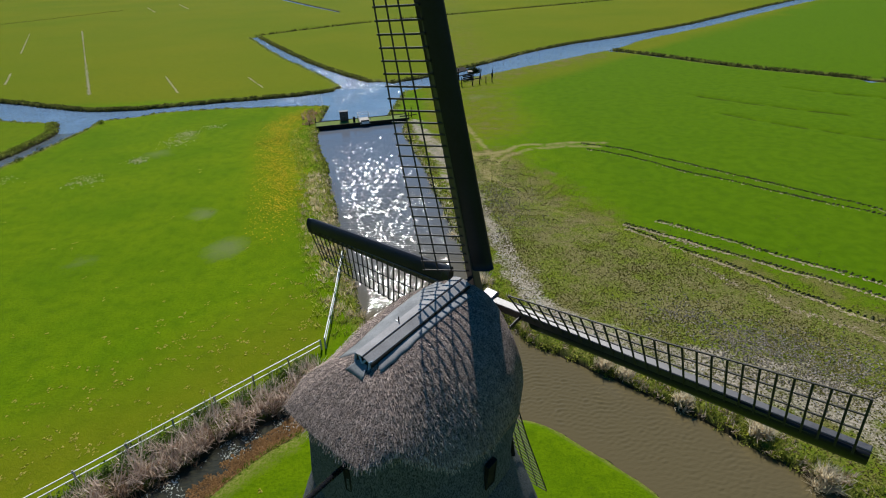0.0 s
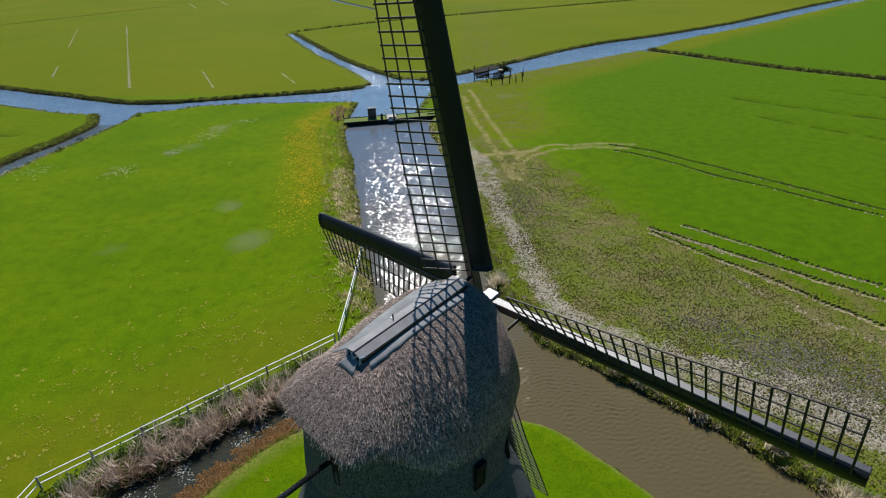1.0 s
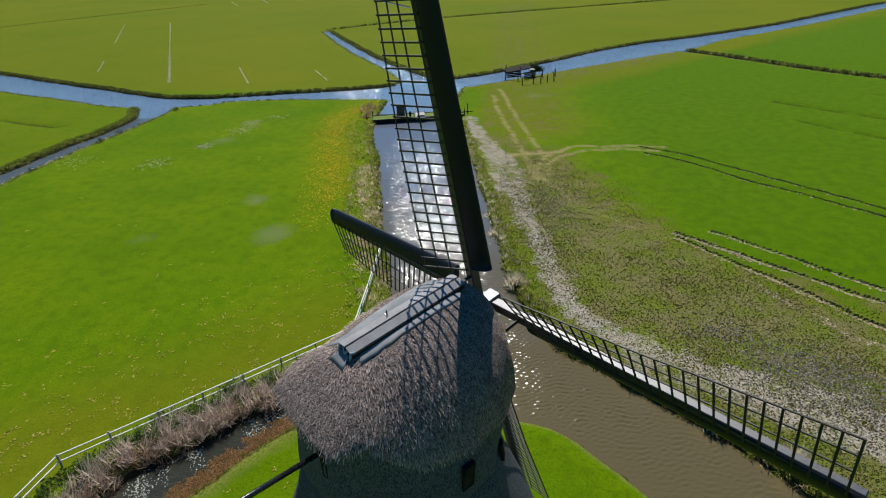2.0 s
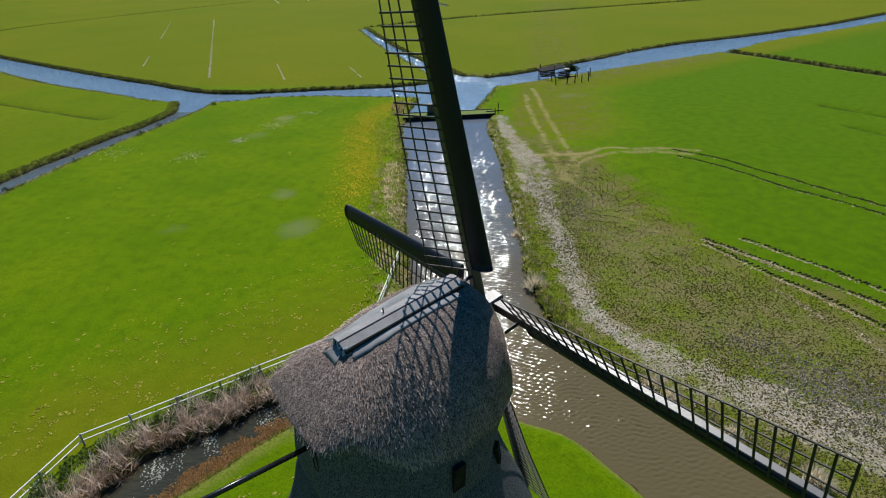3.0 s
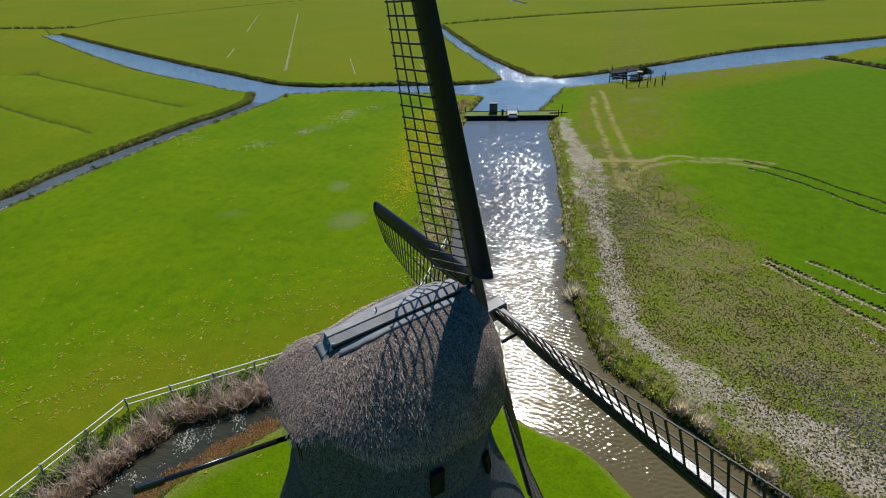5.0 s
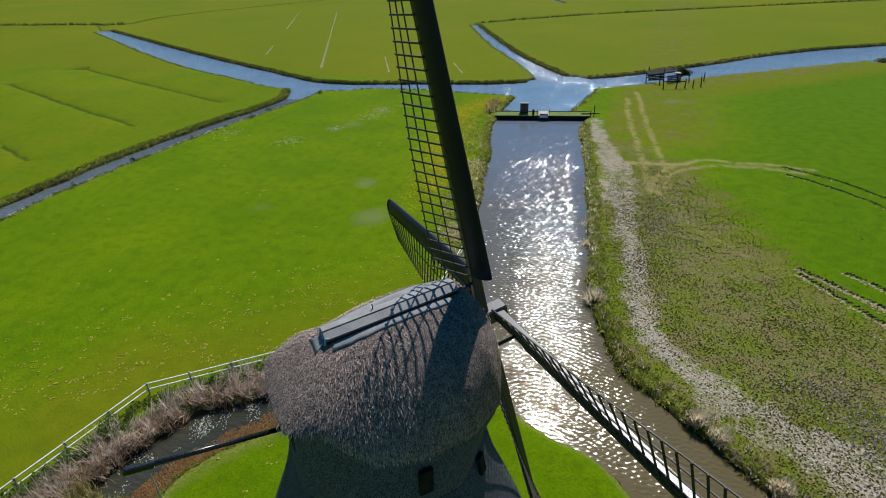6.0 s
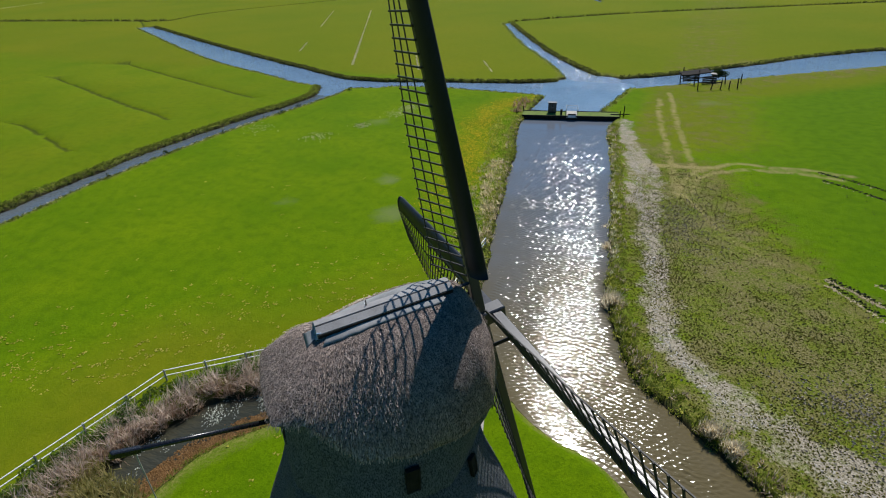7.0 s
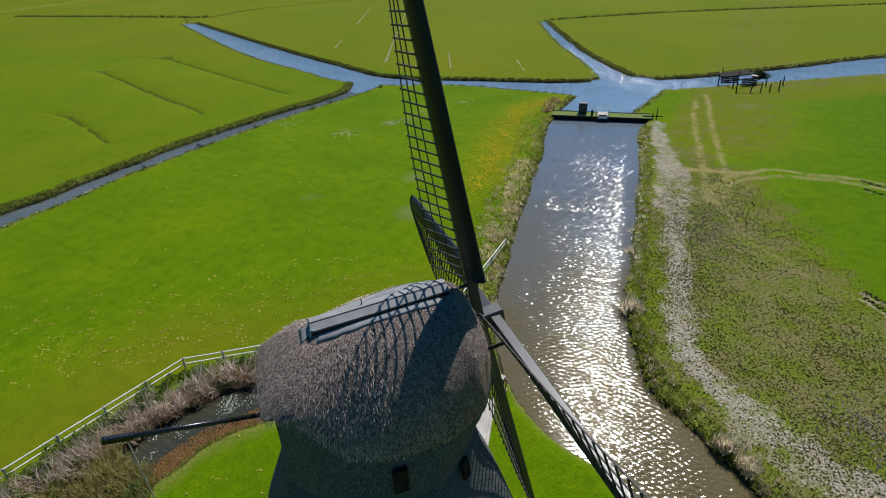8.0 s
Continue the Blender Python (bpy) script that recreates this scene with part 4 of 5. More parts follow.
def blades(name, bases, height, spread, width, material, per, seed, label, category, flop=0.0):
    """Clumps of upright tapering blades, three corners each."""
    g = np.random.default_rng(seed)
    bases = np.repeat(np.array(bases, float), per, axis=0)
    n = len(bases)
    root = bases + np.concatenate([g.normal(0, spread * 0.45, (n, 2)), np.zeros((n, 1))], 1)
    h = height * g.uniform(0.5, 1.15, n)
    ang = np.repeat(g.uniform(0, 2 * np.pi, n // per), per) + g.normal(0, 0.7, n)
    lean = np.minimum(g.uniform(0.2, 0.75 + flop, n), 1.02)
    tip = root + np.stack([np.cos(ang) * h * lean, np.sin(ang) * h * lean, h * np.sqrt(np.clip(1.1 - lean ** 2, 0.05, 1))], 1)
    side = np.stack([-np.sin(ang + 0.6), np.cos(ang + 0.6), np.zeros(n)], 1) * (width * g.uniform(0.6, 1.3, n))[:, None]
    verts = np.stack([root - side, root + side, tip], 1).reshape(-1, 3)
    me = mesh_of(name, verts.tolist(), np.arange(3 * n).reshape(-1, 3).tolist(), material)
    return tagged(new(name, me), label, category, kind="stuff")


def along(line, lo, hi, count, seed, side=0, y0=-1e9, y1=1e9, x0=-1e9, x1=1e9):
    """Random spots beside a waterway, lo to hi metres from its edge; side -1 or 1 keeps one bank."""
    g = np.random.default_rng(seed)
    i = g.integers(1, len(line) - 1, count)
    d = line[i + 1, :2] - line[i - 1, :2]
    d /= np.linalg.norm(d, axis=1)[:, None]
    s = g.choice([-1, 1], count) if side == 0 else np.full(count, side)
    p = line[i, :2] + np.stack([-d[:, 1], d[:, 0]], 1) * (s * (line[i, 2] + g.uniform(lo, hi, count)))[:, None] + d * g.normal(0, 0.5, (count, 1))
    sd = to_water(p)
    keep = (sd > lo - 0.15) & (p[:, 1] > y0) & (p[:, 1] < y1) & (p[:, 0] > x0) & (p[:, 0] < x1)
    p, sd = p[keep], sd[keep]
    z = land_height(p, sd)
    return np.column_stack([warp(p), z - 0.02])


CANAL_L, BASIN_L, WEST_L, SW_L, NORTH_L, EAST_L, RIGHT_L, REED_L = WATERWAYS[:8]
# dry reed along the ditch, on the fence side, in bent bundles of several ages
for name, mat, count, lo, hi, h, seed, label in (("reed_bed", MAT_REED, 230, 0.0, 1.5, 0.95, 1, "dry tan reed leaning along the ditch"), ("brown_reed_bed", MAT_BROWN_REED, 300, -0.1, 1.3, 0.75, 31, "dark brown reed at the ditch's edge"), ("pink_reed_bed", MAT_PINK_REED, 170, 0.4, 1.8, 1.05, 33, "pale pinkish reed bundles bent by the wind")):
    spots = along(REED_L, lo, hi, count, seed, -1)
    spots = spots[spots[:, 1] > 11.5 + 1.5 * waves(spots, 0.8, 2.0)]
    blades(name, spots, h, 0.30, 0.032, mat, 24, seed + 1, label, "reeds", 0.5)
spots = along(REED_L, 0.2, 2.3, 260, 25, -1)
blades("fallen_reed", spots + np.array((0, 0, 0.3)), 1.4, 0.4, 0.035, MAT_PINK_REED, 15, 26, "bent and fallen dry reed stalks by the ditch", "reeds", 0.9)
spots = along(REED_L, 0.6, 3.2, 420, 3, -1)
blades("bank_scrub", spots, 0.6, 0.4, 0.05, MAT_SEDGE, 16, 4, "green sedge among the reed", "plants", 0.3)


def leafy(name, clumps, material, seed, label, category):
    """Low leafy clumps: rows of (x, y, radius, height), each of many small leaves."""
    g = np.random.default_rng(seed)
    verts, faces = [], []
    for x, y, r, h in clumps:
        z0 = ground_z(x, y)
        for _ in range(int(170 * r * r) + 40):
            k, a = g.random() ** 0.5, g.uniform(0, 6.28)
            lobe = 0.8 + 0.25 * math.sin(3 * a + x) + 0.12 * math.sin(7 * a + y)
            c = np.array((x + r * k * lobe * math.cos(a), y + r * k * lobe * math.sin(a), z0 + h * (0.15 + g.random() * (1.0 - 0.75 * k * k))))
            s, t = g.normal(0, 1, 3), g.normal(0, 1, 3)
            s, t = 0.085 * s / np.linalg.norm(s), 0.065 * t / np.linalg.norm(t)
            i = len(verts)
            verts += [tuple(c - s), tuple(c + t), tuple(c + s), tuple(c - t)]
            faces.append((i, i + 1, i + 2, i + 3))
    return tagged(new(name, mesh_of(name, verts, faces, material)), label, category, kind="stuff")


g = np.random.default_rng(35)
spots = along(REED_L, 1.6, 3.2, 150, 36, -1)
near = np.column_stack([g.uniform(-24.5, -18, 60), g.uniform(2, 12, 60), np.zeros(60)])
leafy("nettle_scrub", [(p[0], p[1], g.uniform(0.35, 0.85), g.uniform(0.5, 1.1)) for p in np.vstack([spots[:, :3], near])], MAT_SCRUB, 37, "dark green nettles and bramble along the fence", "scrub")
spots = np.column_stack([g.uniform(-25.5, -17.5, 520), g.uniform(1, 12.5, 520), np.zeros(520)])
blades("rank_grass", spots, 0.9, 0.5, 0.04, straw_material("olive_rank_grass", (0.20, 0.20, 0.035), (0.58, 0.49, 0.22), through_light=0.6), 22, 39, "olive and straw-coloured rank grass by the fence", "grass", 0.5)
spots = along(REED_L, -1.7, 0.3, 22000, 5, 1)
spots[:, 2] = np.maximum(spots[:, 2], WATER_Z) + 0.02
into = -to_water(spots[:, :2])
WEED = spots[np.random.default_rng(6).random(len(spots)) < np.clip(1.5 - into / 1.1 + 0.4 * waves(spots, 1.2, 2.0), 0, 1)]
# sedge and straw on the canal banks
spots = np.vstack([along(CANAL_L, 0.0, 1.5, 2600, 7, 1, 15, 97), along(CANAL_L, 0.0, 1.5, 1300, 11, -1, 33, 97)])
blades("bank_sedge", spots[::2], 0.45, 0.3, 0.035, MAT_SEDGE, 12, 8, "green sedge fringing the canal banks", "sedge", 0.4)
blades("bank_grass", spots[1::2], 0.32, 0.3, 0.040, MAT_TUFT, 12, 38, "bright yellow-green grass on the canal banks", "grass", 0.6)
spots = np.column_stack([np.array([(-25.2, 99.0), (-25.6, 101.5), (-26.2, 104.0), (-26.0, 106.0), (-27.0, 107.5)]).repeat(9, axis=0) + g.normal(0, 0.7, (45, 2)), np.zeros(45)])
blades("reed_bed", spots, 1.0, 0.3, 0.05, MAT_BROWN_REED, 14, 39, "brown reed at the end of the dam", "reeds", 0.4)
spots = along(SW_L, 0.1, 0.6, 420, 40, 1, 5, 100)
blades("bank_straw", spots, 0.3, 0.4, 0.07, MAT_PALE, 6, 41, "pale straw along the ditch's near edge", "straw", 0.8)
spots = np.vstack([along(CANAL_L, 0.1, 1.8, 300, 9, 1, 10, 95), along(CANAL_L, 0.1, 1.8, 160, 21, -1, 33, 95)])
blades("bank_straw", spots, 0.55, 0.35, 0.04, MAT_REED, 16, 10, "bleached reed stubble on the canal banks", "reeds", 0.5)
spots = along(CANAL_L, 0.8, 4.6, 1500, 12, -1, 36, 97)
blades("verge_grass", spots, 0.5, 0.5, 0.05, MAT_TUFT, 10, 13, "pale rank grass on the canal verge", "grass", 0.6)
for line, count, seed in ((WEST_L, 1500, 14), (SW_L, 1300, 15), (NORTH_L, 800, 16), (EAST_L, 1500, 17), (RIGHT_L, 700, 18), (BASIN_L, 260, 19)):
    spots = along(line, 0.0, 1.3, count, seed)
    blades("ditch_sedge", spots, 0.34, 0.5, 0.08, MAT_SEDGE, 7, seed + 20, "dark sedge along a field ditch", "sedge", 0.4)


# tall dark growth on the banks that face south
MAT_DARK_SEDGE = straw_material("dark_bank_sedge", (0.050, 0.068, 0.012), (0.21, 0.21, 0.06), through_light=0.45)
for line, side, count, h, seed in ((WEST_L, 1, 3000, 0.36, 201), (SW_L, -1, 1300, 0.22, 202), (NORTH_L, 1, 1200, 0.32, 203), (EAST_L, 1, 3000, 0.36, 204), (RIGHT_L, 1, 1500, 0.6, 205), (SW_L, 1, 200, 0.25, 206), (WEST_L, -1, 400, 0.25, 207)):
    blades("bank_growth", along(line, -0.05, 1.2, count, seed, side), h, 0.5, 0.10, MAT_DARK_SEDGE, 6, seed + 20, "tall dark sedge on a ditch bank", "sedge", 0.4)
spots = along(SW_L, 0.9, 1.9, 1500, 208, -1)
blades("bank_grass", spots, 0.26, 0.5, 0.09, MAT_SEDGE, 7, 209, "olive grass on top of the ditch bank", "grass", 0.5)
for row, h, seed in ((FAR_WEST, 1.5, 211), ([(-74, 232, 0), (-47, 257, 0), (-20, 276, 0), (48, 315, 0), (150, 372, 0)], 1.0, 212), ([(-251, 206, 0), (-259, 244, 0), (-240, 300, 0), (-205, 380, 0)], 0.35, 213)):
    far = smooth_line(row, 0.7)[:, :2]
    far = far + np.random.default_rng(seed).normal(0, 0.5, far.shape)
    blades("reed_line", np.column_stack([far, np.zeros(len(far)) - 0.1]), h, 0.7, 0.22, MAT_DARK_SEDGE, 7, seed + 10, "dark reed along a far field ditch", "reeds", 0.3)
g2 = np.random.default_rng(215)
leafy("ditch_shrubs", [(x, y, g2.uniform(0.4, 0.7), 0.8) for x, y in ((-70.0, 56.6), (-69.8, 68.8), (-68.4, 87.9), (-68.6, 82.7), (-66.4, 103.4), (-69.2, 46.0), (-69.0, 94.5))], MAT_BUSH, 216, "small dark shrubs on the edge of the field ditch", "shrubs")


def lumps(name, spots, size, flat, material, seed, label, category):
    """Low three-sided lumps: clods, tussocks, flower heads."""
    g = np.random.default_rng(seed)
    p = np.array(spots, float)
    n = len(p)
    s = size * g.uniform(0.45, 1.25, n)
    turn = g.uniform(0, 2 * np.pi, n)
    ring = [p + np.stack([np.cos(turn + k * 2.094) * s * 0.6, np.sin(turn + k * 2.094) * s * 0.6, -0.02 * np.ones(n)], 1) for k in range(3)]
    top = p + np.stack([g.normal(0, 0.12, n) * s, g.normal(0, 0.12, n) * s, s * flat], 1)
    verts = np.stack([*ring, top], 1).reshape(-1, 3)
    base = 4 * np.arange(n)[:, None]
    faces = np.concatenate([base + np.array(f) for f in ((0, 1, 3), (1, 2, 3), (2, 0, 3))])
    me = mesh_of(name, verts.tolist(), faces.tolist(), material)
    return tagged(new(name, me), label, category, kind="stuff")


def on_land(p, keep_from_water=0.5):
    sd = to_water(p)
    p, sd = p[sd > keep_from_water], sd[sd > keep_from_water]
    return np.column_stack([warp(p), land_height(p, sd) + 0.035])


def scatter(x0, x1, y0, y1, count, seed):
    g = np.random.default_rng(seed)
    return np.stack([g.uniform(x0, x1, count), g.uniform(y0, y1, count)], 1)


lumps("waterweed", WEED, 0.24, 0.2, MAT_RUST, 6, "rusty brown waterweed choking the ditch edge", "waterweed")
spots = along(REED_L, -0.2, 0.5, 500, 27, 1)
blades("ditch_rush", spots, 0.35, 0.25, 0.03, MAT_SEDGE, 9, 28, "short green rushes on the lawn side of the ditch", "rushes", 0.4)

# trampled strip beside the cart track: dark tussocks and clods
g = np.random.default_rng(40)
p = scatter(1, 46, 12, 84, 150000, 41)
d = away(p, ROUGH)
want = np.clip(1.0 - np.maximum(d, 0) / 6.5, 0, 1) * np.clip(0.5 + 0.5 * waves(p, 0.35, 2.0) + 0.55 * waves(p, 0.13, 5.0) + 0.3 * waves(p, 1.4, 3.0), 0.05, 1) + 0.35 * np.clip(1 - np.abs(away(p, CART_TRACK) - 1.5) / 3.0, 0, 1)
p = p[g.random(len(p)) < want * np.clip(1.25 - p[:, 1] / 90, 0.2, 1)]
lumps("turf_tussocks", on_land(p), 0.135, 0.28, straw_material("dark_tussock", (0.095, 0.100, 0.014), (0.30, 0.265, 0.06), through_light=0.3), 42, "dark grass tussocks on the trampled strip", "tussocks")
p = scatter(1, 46, 12, 84, 30000, 43)
want = np.clip(1.0 - np.maximum(away(p, ROUGH), 0) / 4.0, 0, 1) * (0.5 - 0.5 * waves(p, 0.35, 2.0)) + 0.7 * np.clip(1 - np.maximum(away(p, CART_TRACK), 0) / 1.4, 0, 1)
p = p[g.random(len(p)) < want * (0.35 + 0.35 * waves(p, 0.5, 8.0))]
on_track = away(p, CART_TRACK) < 1.6
lumps("mud_clods", on_land(p[on_track][::3]), 0.17, 0.4, straw_material("grey_clod", (0.11, 0.095, 0.065), (0.38, 0.34, 0.27)), 44, "grey-brown clods of dried mud", "clods")
lumps("earth_clods", on_land(p[~on_track]), 0.15, 0.4, straw_material("brown_clod", (0.12, 0.092, 0.040), (0.31, 0.25, 0.12)), 45, "small brown clods of earth between the grass", "clods")
# churned mud on the far part of the strip
p = np.vstack([np.array(c) + g.normal(0, 1.0, (n, 2)) * np.array(s) for c, s, n in (((23.6, 32.8), (2.6, 1.6), 1500), ((27.4, 29.6), (2.8, 2.0), 1800), ((7.6, 61), (2.0, 4.0), 900), ((19.5, 37), (2.0, 1.6), 500))])
lumps("churned_mud", on_land(p), 0.17, 0.3, straw_material("grey_brown_mud", (0.19, 0.16, 0.12), (0.48, 0.42, 0.33)), 55, "churned grey-brown mud trodden by cattle", "mud")

# tyre tracks across the field: cleat marks in two ruts each
RUTS = [
    (0.10, [(22.4, 83.5, 0), (27.8, 80.4, 0), (34.1, 74.0, 0), (39.6, 68.3, 0), (44.5, 63.4, 0), (51.2, 56.0, 0), (62, 43, 0)]),
    (0.10, [(22.6, 80.7, 0), (27.0, 77.6, 0), (32.9, 70.8, 0), (38.4, 65.8, 0), (43.1, 61.1, 0), (50.3, 54.7, 0), (61, 41, 0)]),
    (0.6, [(24.4, 55.0, 0), (26.2, 53.8, 0), (30.5, 49.5, 0), (34.4, 46.0, 0), (40.1, 40.8, 0), (52, 30, 0)]),
    (0.8, [(20.4, 54.6, 0), (25.0, 50.8, 0), (29.2, 46.8, 0), (33.0, 43.6, 0), (38.6, 38.8, 0), (50, 28, 0)]),
    (0.95, [(20.4, 53.6, 0), (22.1, 51.3, 0), (24.2, 48.8, 0), (28.0, 44.4, 0), (31.2, 40.4, 0), (35.8, 35.0, 0), (46, 24, 0)]),
]
RUT_MUD = straw_material("rut_mud", (0.034, 0.042, 0.012), (0.10, 0.105, 0.038))
RUT_STRAW = straw_material("pale_rut_straw", (0.30, 0.24, 0.12), (0.56, 0.47, 0.29))
for k, (torn, row) in enumerate(RUTS):
    line = smooth_line(row, 0.42)
    d = np.gradient(line[:, :2], axis=0)
    d /= np.linalg.norm(d, axis=1)[:, None]
    nrm = np.stack([-d[:, 1], d[:, 0]], 1)
    cleats = np.vstack([line[:, :2] + nrm * dx + d * (shift + g.normal(0, 0.05, (len(line), 1))) for dx, shift in ((-0.15, 0.0), (0.0, 0.06), (0.15, 0.12))])
    lumps("tyre_track", on_land(cleats), 0.31, 0.40, RUT_MUD, 50 + k, "dark tractor tyre rut pressed into the grass", "tyre track")
    pale = np.vstack([line[:, :2] + nrm * (-0.42 + g.normal(0, 0.12, (len(line), 1))) + d * g.uniform(-0.25, 0.25, (len(line), 1)) for _ in range(14)])
    pale = pale[g.random(len(pale)) < torn * np.clip(0.75 + 0.5 * waves(pale, 0.4, 2.0), 0, 1)]
    lumps("rut_straw", on_land(pale), 0.24, 0.10, RUT_STRAW, 60 + k, "pale torn grass beside a tyre rut", "straw")
for row, seed in (([(24.4, 45.0, 0), (27.1, 41.1, 0)], 71), ([(28.3, 39.8, 0), (29.5, 37.6, 0), (34.1, 33.1, 0), (39, 28, 0)], 72), ([(21.6, 53.2, 0), (23.5, 51.6, 0), (26.3, 48.3, 0)], 73)):
    line = smooth_line(row, 0.07)
    p = line[:, :2] + g.normal(0, 0.22, (len(line), 2))
    lumps("rut_straw", on_land(p), 0.24, 0.10, straw_material("torn_turf", (0.28, 0.22, 0.11), (0.50, 0.42, 0.28)), seed, "pale torn grass beside a tyre rut", "straw")

# pale streaks of dry stalks on the far pastures; last row a pale road
for a, b, w, seed in (((-51.2, 146.2), (-43.5, 133.1), 0.5, 1), ((-75.5, 151.4), (-62.8, 129.6), 0.45, 2), ((-166.3, 267.6), (-147.8, 236.6), 0.7, 3), ((-112.5, 177.4), (-84.6, 130.7), 0.8, 4), ((-187.9, 263.5), (-149.6, 201.5), 0.35, 5), ((-126.1, 162.9), (-115.9, 146.2), 0.5, 6), ((-197.0, 396.6), (-174.5, 359.0), 0.9, 7), ((-185.0, 418.8), (-161.0, 376.0), 0.9, 8), ((-147.8, 236.6), (-112.5, 177.4), 0.3, 9), ((-448, 188), (-500, 290), 5.0, 10)):
    a, b = np.array(a, float), np.array(b, float)
    n = int(np.linalg.norm(b - a) * 14)
    r = np.random.default_rng(80 + seed)
    p = a + (b - a) * r.random((n, 1)) ** 0.8 + r.normal(0, w * 0.22, (n, 2))
    lumps("pale_streak", np.column_stack([p, land_height(p) + 0.035]), 0.32, 0.10, MAT_PALE, 90 + seed, "pale line across the pasture, of dry stalks save one far road", "straw")
for x, y, r0, n, seed in ((-46.3, 95.5, 1.6, 160, 1), (-46.3, 90.4, 2.0, 120, 2), (-48.6, 81.4, 1.3, 150, 3), (-52.4, 73.2, 2.2, 130, 4), (-43.4, 99.5, 1.4, 70, 5), (-66.1, 73.5, 3, 70, 6)):
    r = np.random.default_rng(100 + seed)
    p = np.array((x, y)) + r.normal(0, r0 * 0.6, (n, 2))
    lumps("dry_grass_patch", on_land(p), 0.22, 0.1, MAT_PALE, 110 + seed, "patch of bleached dry grass", "dry grass")
# rank, half dead growth on the verge between pasture and canal
spots = along(CANAL_L, 0.3, 3.2, 1500, 170, -1, 38, 74)
spots = spots[waves(spots, 0.5, 3.0) > 0.0]
MAT_PALE_VERGE = straw_material("verge_straw", (0.52, 0.42, 0.22), (0.90, 0.78, 0.52), through_light=0.65)
blades("verge_straw", spots, 0.65, 0.4, 0.045, MAT_PALE_VERGE, 16, 171, "tan dead grass on the canal verge", "dry grass", 0.8)
spots = along(CANAL_L, 0.6, 4.2, 900, 174, -1, 49, 71)
blades("verge_straw", spots, 0.5, 0.45, 0.05, MAT_PALE_VERGE, 14, 175, "tan dead grass on the canal verge", "dry grass", 0.9)
spots = along(CANAL_L, 0.2, 3.6, 420, 172, -1, 35, 99)
blades("verge_sedge", spots[::2], 0.45, 0.4, 0.045, MAT_SEDGE, 14, 173, "dark green rank grass on the canal verge", "grass", 0.6)

# tufts in loose rows on the near pasture, and dandelions towards the dam
rows = []
along_fence = np.array((-0.725, -0.689))
across = np.array((-0.689, 0.725))
for k in range(7):
    for _ in range(200):
        s, o = g.uniform(-8, 45), 2.0 + 1.9 * k + g.normal(0, 0.42)
        if g.random() < (0.75 - 0.09 * k) * (0.4 + 0.6 * math.sin(s * 0.7 + 2.1 * k) ** 2):
            rows.append(np.array((-10.4, 33.7)) + along_fence * s + across * o)
p = np.vstack([np.array(rows), scatter(-60, -16, 12, 90, 50, 45)])
p = np.vstack([p[away(p, WATERWAYS[0]) > 4], scatter(-17, -6, 4, 24, 60, 49)])
p = np.repeat(p, 4, axis=0) + g.normal(0, 0.14, (4 * len(p), 2))
lumps("grass_tufts", on_land(p, 1.0), 0.19, 0.10, straw_material("yellowish_tuft", (0.32, 0.32, 0.02), (0.56, 0.48, 0.10), through_light=0.3), 46, "yellowish tufts dotted over the pasture", "grass tufts")
p = scatter(-42, -12, 48, 116, 60000, 47)
c = away(p, WATERWAYS[0])
p = p[g.random(len(p)) < np.clip(1 - np.abs(c - 6.8) / 4.2, 0, 1) * (0.7 + 0.45 * waves(p, 0.4, 6.0)) * np.clip((p[:, 1] - 52) / 14, 0, 1)]
lumps("dandelions", on_land(p, 1.0), 0.18, 0.1, straw_material("dandelion_yellow", (0.42, 0.34, 0.006), (0.80, 0.50, 0.010)), 48, "yellow dandelions in drifts along the verge", "flowers")
p = scatter(8, 60, 40, 84, 900, 190)
p = p[waves(p, 0.2, 1.0) + 0.4 * waves(p, 0.07, 4.0) > 0.0]
lumps("field_tussocks", on_land(p, 1.0), 0.19, 0.2, straw_material("deep_green_tussock", (0.055, 0.090, 0.004), (0.11, 0.16, 0.010)), 191, "small dark grass tussocks dotted over the field", "tussocks")

# bleached reed clumps on the far canal bank
for x, y, h, n, seed in ((3.0, 43.1, 1.3, 60, 1), (19.8, 24.2, 1.1, 80, 2), (21.7, 20.6, 1.0, 70, 3), (16.0, 27.2, 0.7, 60, 4), (11.6, 31.0, 0.8, 70, 5), (12.8, 30.0, 0.7, 50, 6), (0.6, 53.6, 0.8, 40, 7), (-0.6, 58.5, 0.7, 40, 8), (-2.2, 66.0, 0.8, 40, 9)):
    p = np.array((x, y)) + np.random.default_rng(130 + seed).normal(0, 0.22, (n, 2))
    ob = blades("reed_clump", np.column_stack([p, land_height(p) - 0.02]), h, 0.25, 0.05, straw_material("bleached_reed", (0.62, 0.53, 0.36), (0.90, 0.81, 0.60), through_light=0.65), 9, 140 + seed, "bleached dry reed clump on the canal bank", "reed clump", 0.25)
spots = along(CANAL_L, 0.15, 0.7, 260, 150, 1, 44, 97)
blades("bank_straw", spots, 0.45, 0.35, 0.05, MAT_PALE, 9, 151, "pale straw hanging over the canal's edge", "straw", 0.5)

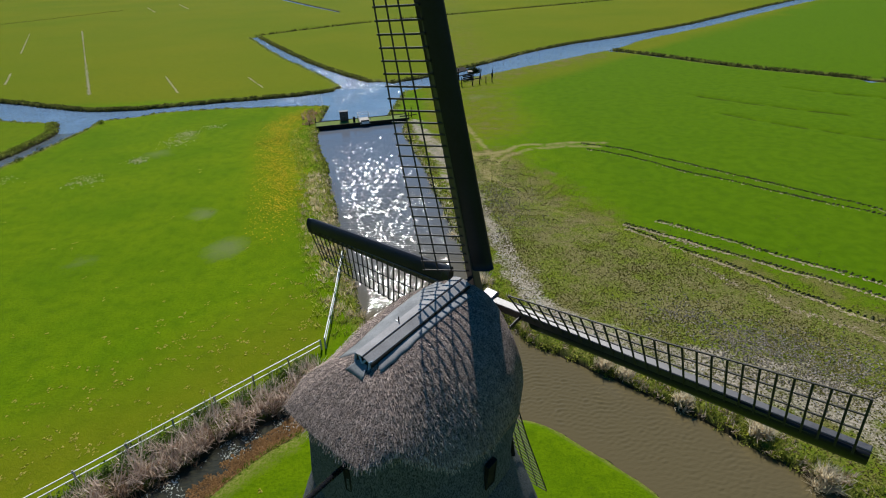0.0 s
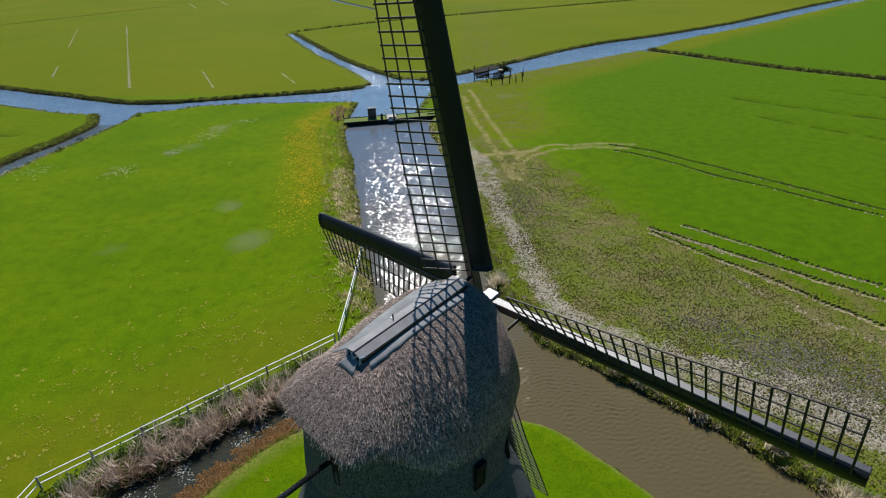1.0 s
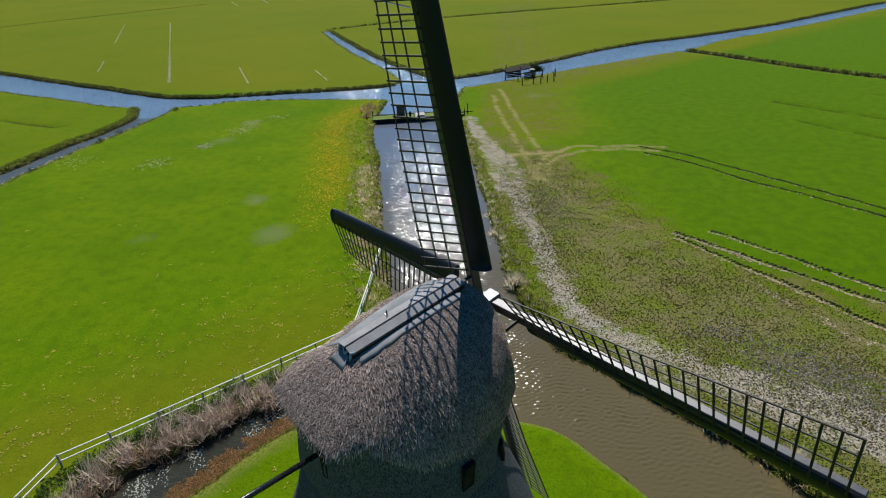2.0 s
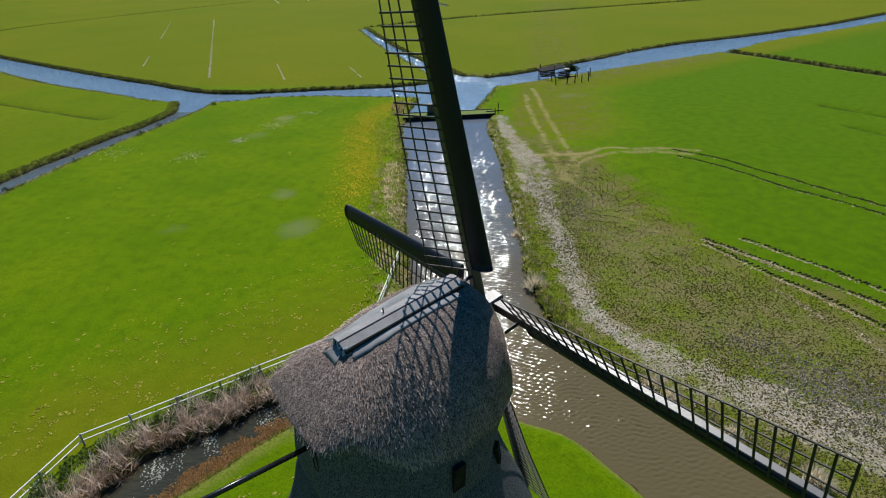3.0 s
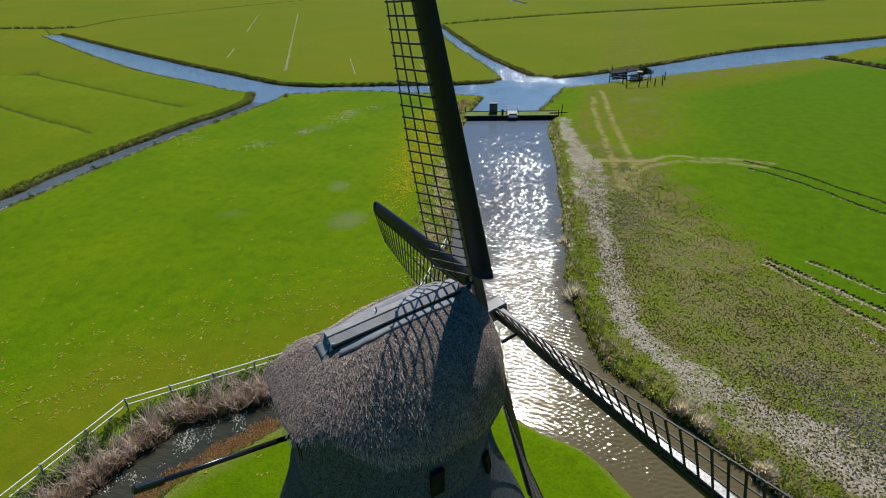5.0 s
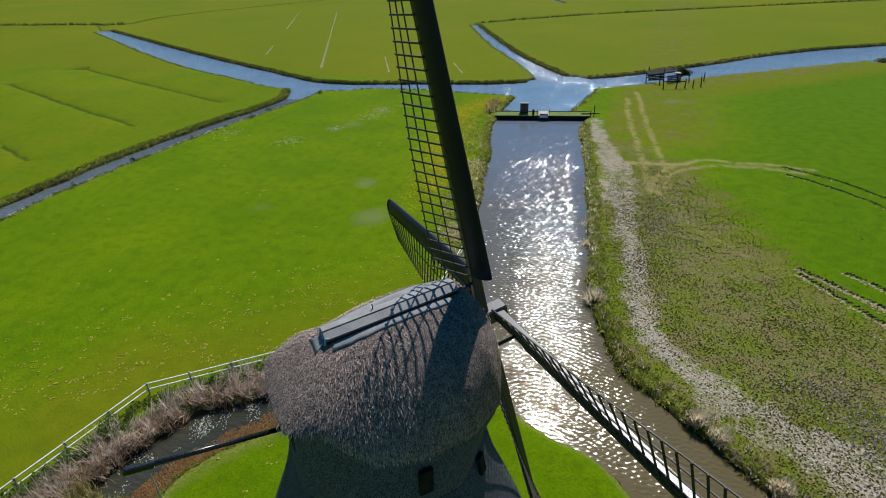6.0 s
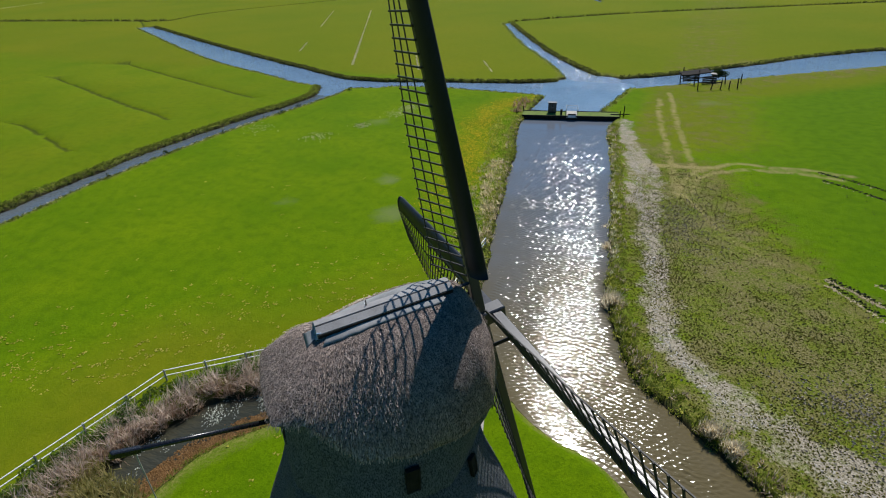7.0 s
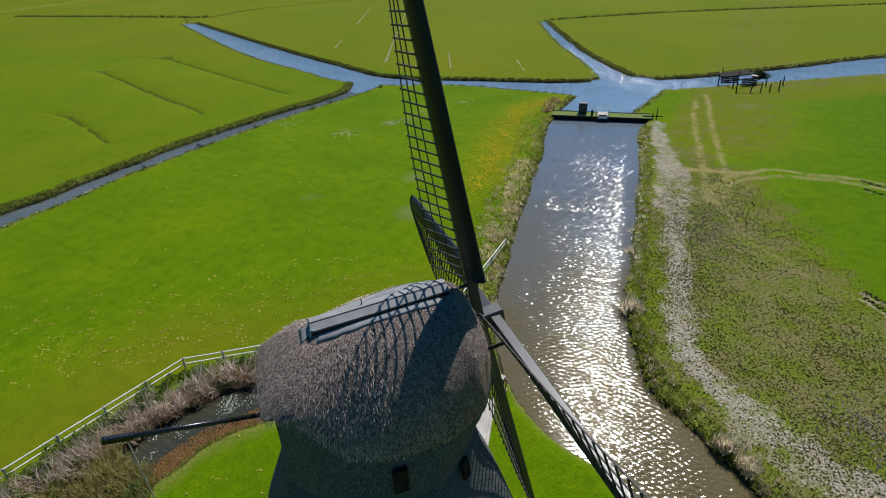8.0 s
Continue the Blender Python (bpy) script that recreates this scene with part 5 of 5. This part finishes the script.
# thorn bush in the pen
bush = empty("bush", Matrix.Translation((8.2, 141.0, 0)), "low dark thorn bush beside the cattle pen", "bush")
bm = bmesh.new()
r = random.Random(4)
for _ in range(9):
    a = r.uniform(0, 6.28)
    rod(bm, (0, 0, -0.1), (1.3 * math.cos(a), 1.0 * math.sin(a), r.uniform(0.9, 1.9)), 0.06, 0.02, 5)
part("stems", bm, MAT_TARRED, bush)
verts, faces = [], []
for _ in range(2600):
    a, k = r.uniform(0, 6.28), r.random() ** 0.45
    lobe = 0.75 + 0.3 * math.sin(3 * a + 1) + 0.15 * math.sin(7 * a)
    c = Vector((1.9 * k * lobe * math.cos(a), 1.5 * k * lobe * math.sin(a), 0.3 + r.random() * (2.0 - 1.1 * k)))
    s, t = Vector((r.uniform(-1, 1), r.uniform(-1, 1), r.uniform(-1, 1))).normalized() * 0.11, Vector((r.uniform(-1, 1), r.uniform(-1, 1), r.uniform(-1, 1))).normalized() * 0.09
    i = len(verts)
    verts += [tuple(c - s), tuple(c + t), tuple(c + s), tuple(c - t)]
    faces.append((i, i + 1, i + 2, i + 3))
leaves = new("leaves", mesh_of("leaves", verts, faces, MAT_BUSH))
leaves.parent = bush
tagged(leaves, kind="stuff")

# bleached, crumbled mud along the canal side of the track
line = smooth_line([(x - 0.5 * w, y, 0) for x, y, w in CART_TRACK[:-8:4]], 0.06)
r = np.random.default_rng(160)
p = line[:, :2] + r.normal(0, 0.30, (len(line), 2))
p = p[r.random(len(p)) < np.clip(0.35 + 0.6 * waves(p, 0.6, 4.0) + 0.3 * waves(p, 2.1, 1.0), 0, 1)]
lumps("crumbled_mud", on_land(p), 0.22, 0.10, straw_material("bleached_mud", (0.34, 0.31, 0.25), (0.62, 0.58, 0.50)), 161, "bleached crumbs of dry mud along the cart track", "dry mud")

# pale flecks drifting along the ditch
spots = along(REED_L, -2.0, -0.1, 7000, 180, -1)
r = np.random.default_rng(181)
spots = spots[r.random(len(spots)) < np.clip(0.25 + 0.9 * waves(spots, 0.8, 5.0), 0, 1)]
spots[:, 2] = WATER_Z + 0.03
lumps("duckweed", spots, 0.10, 0.08, straw_material("pale_fleck", (0.45, 0.48, 0.36), (0.85, 0.86, 0.78)), 182, "pale specks drifting on the ditch", "duckweed")
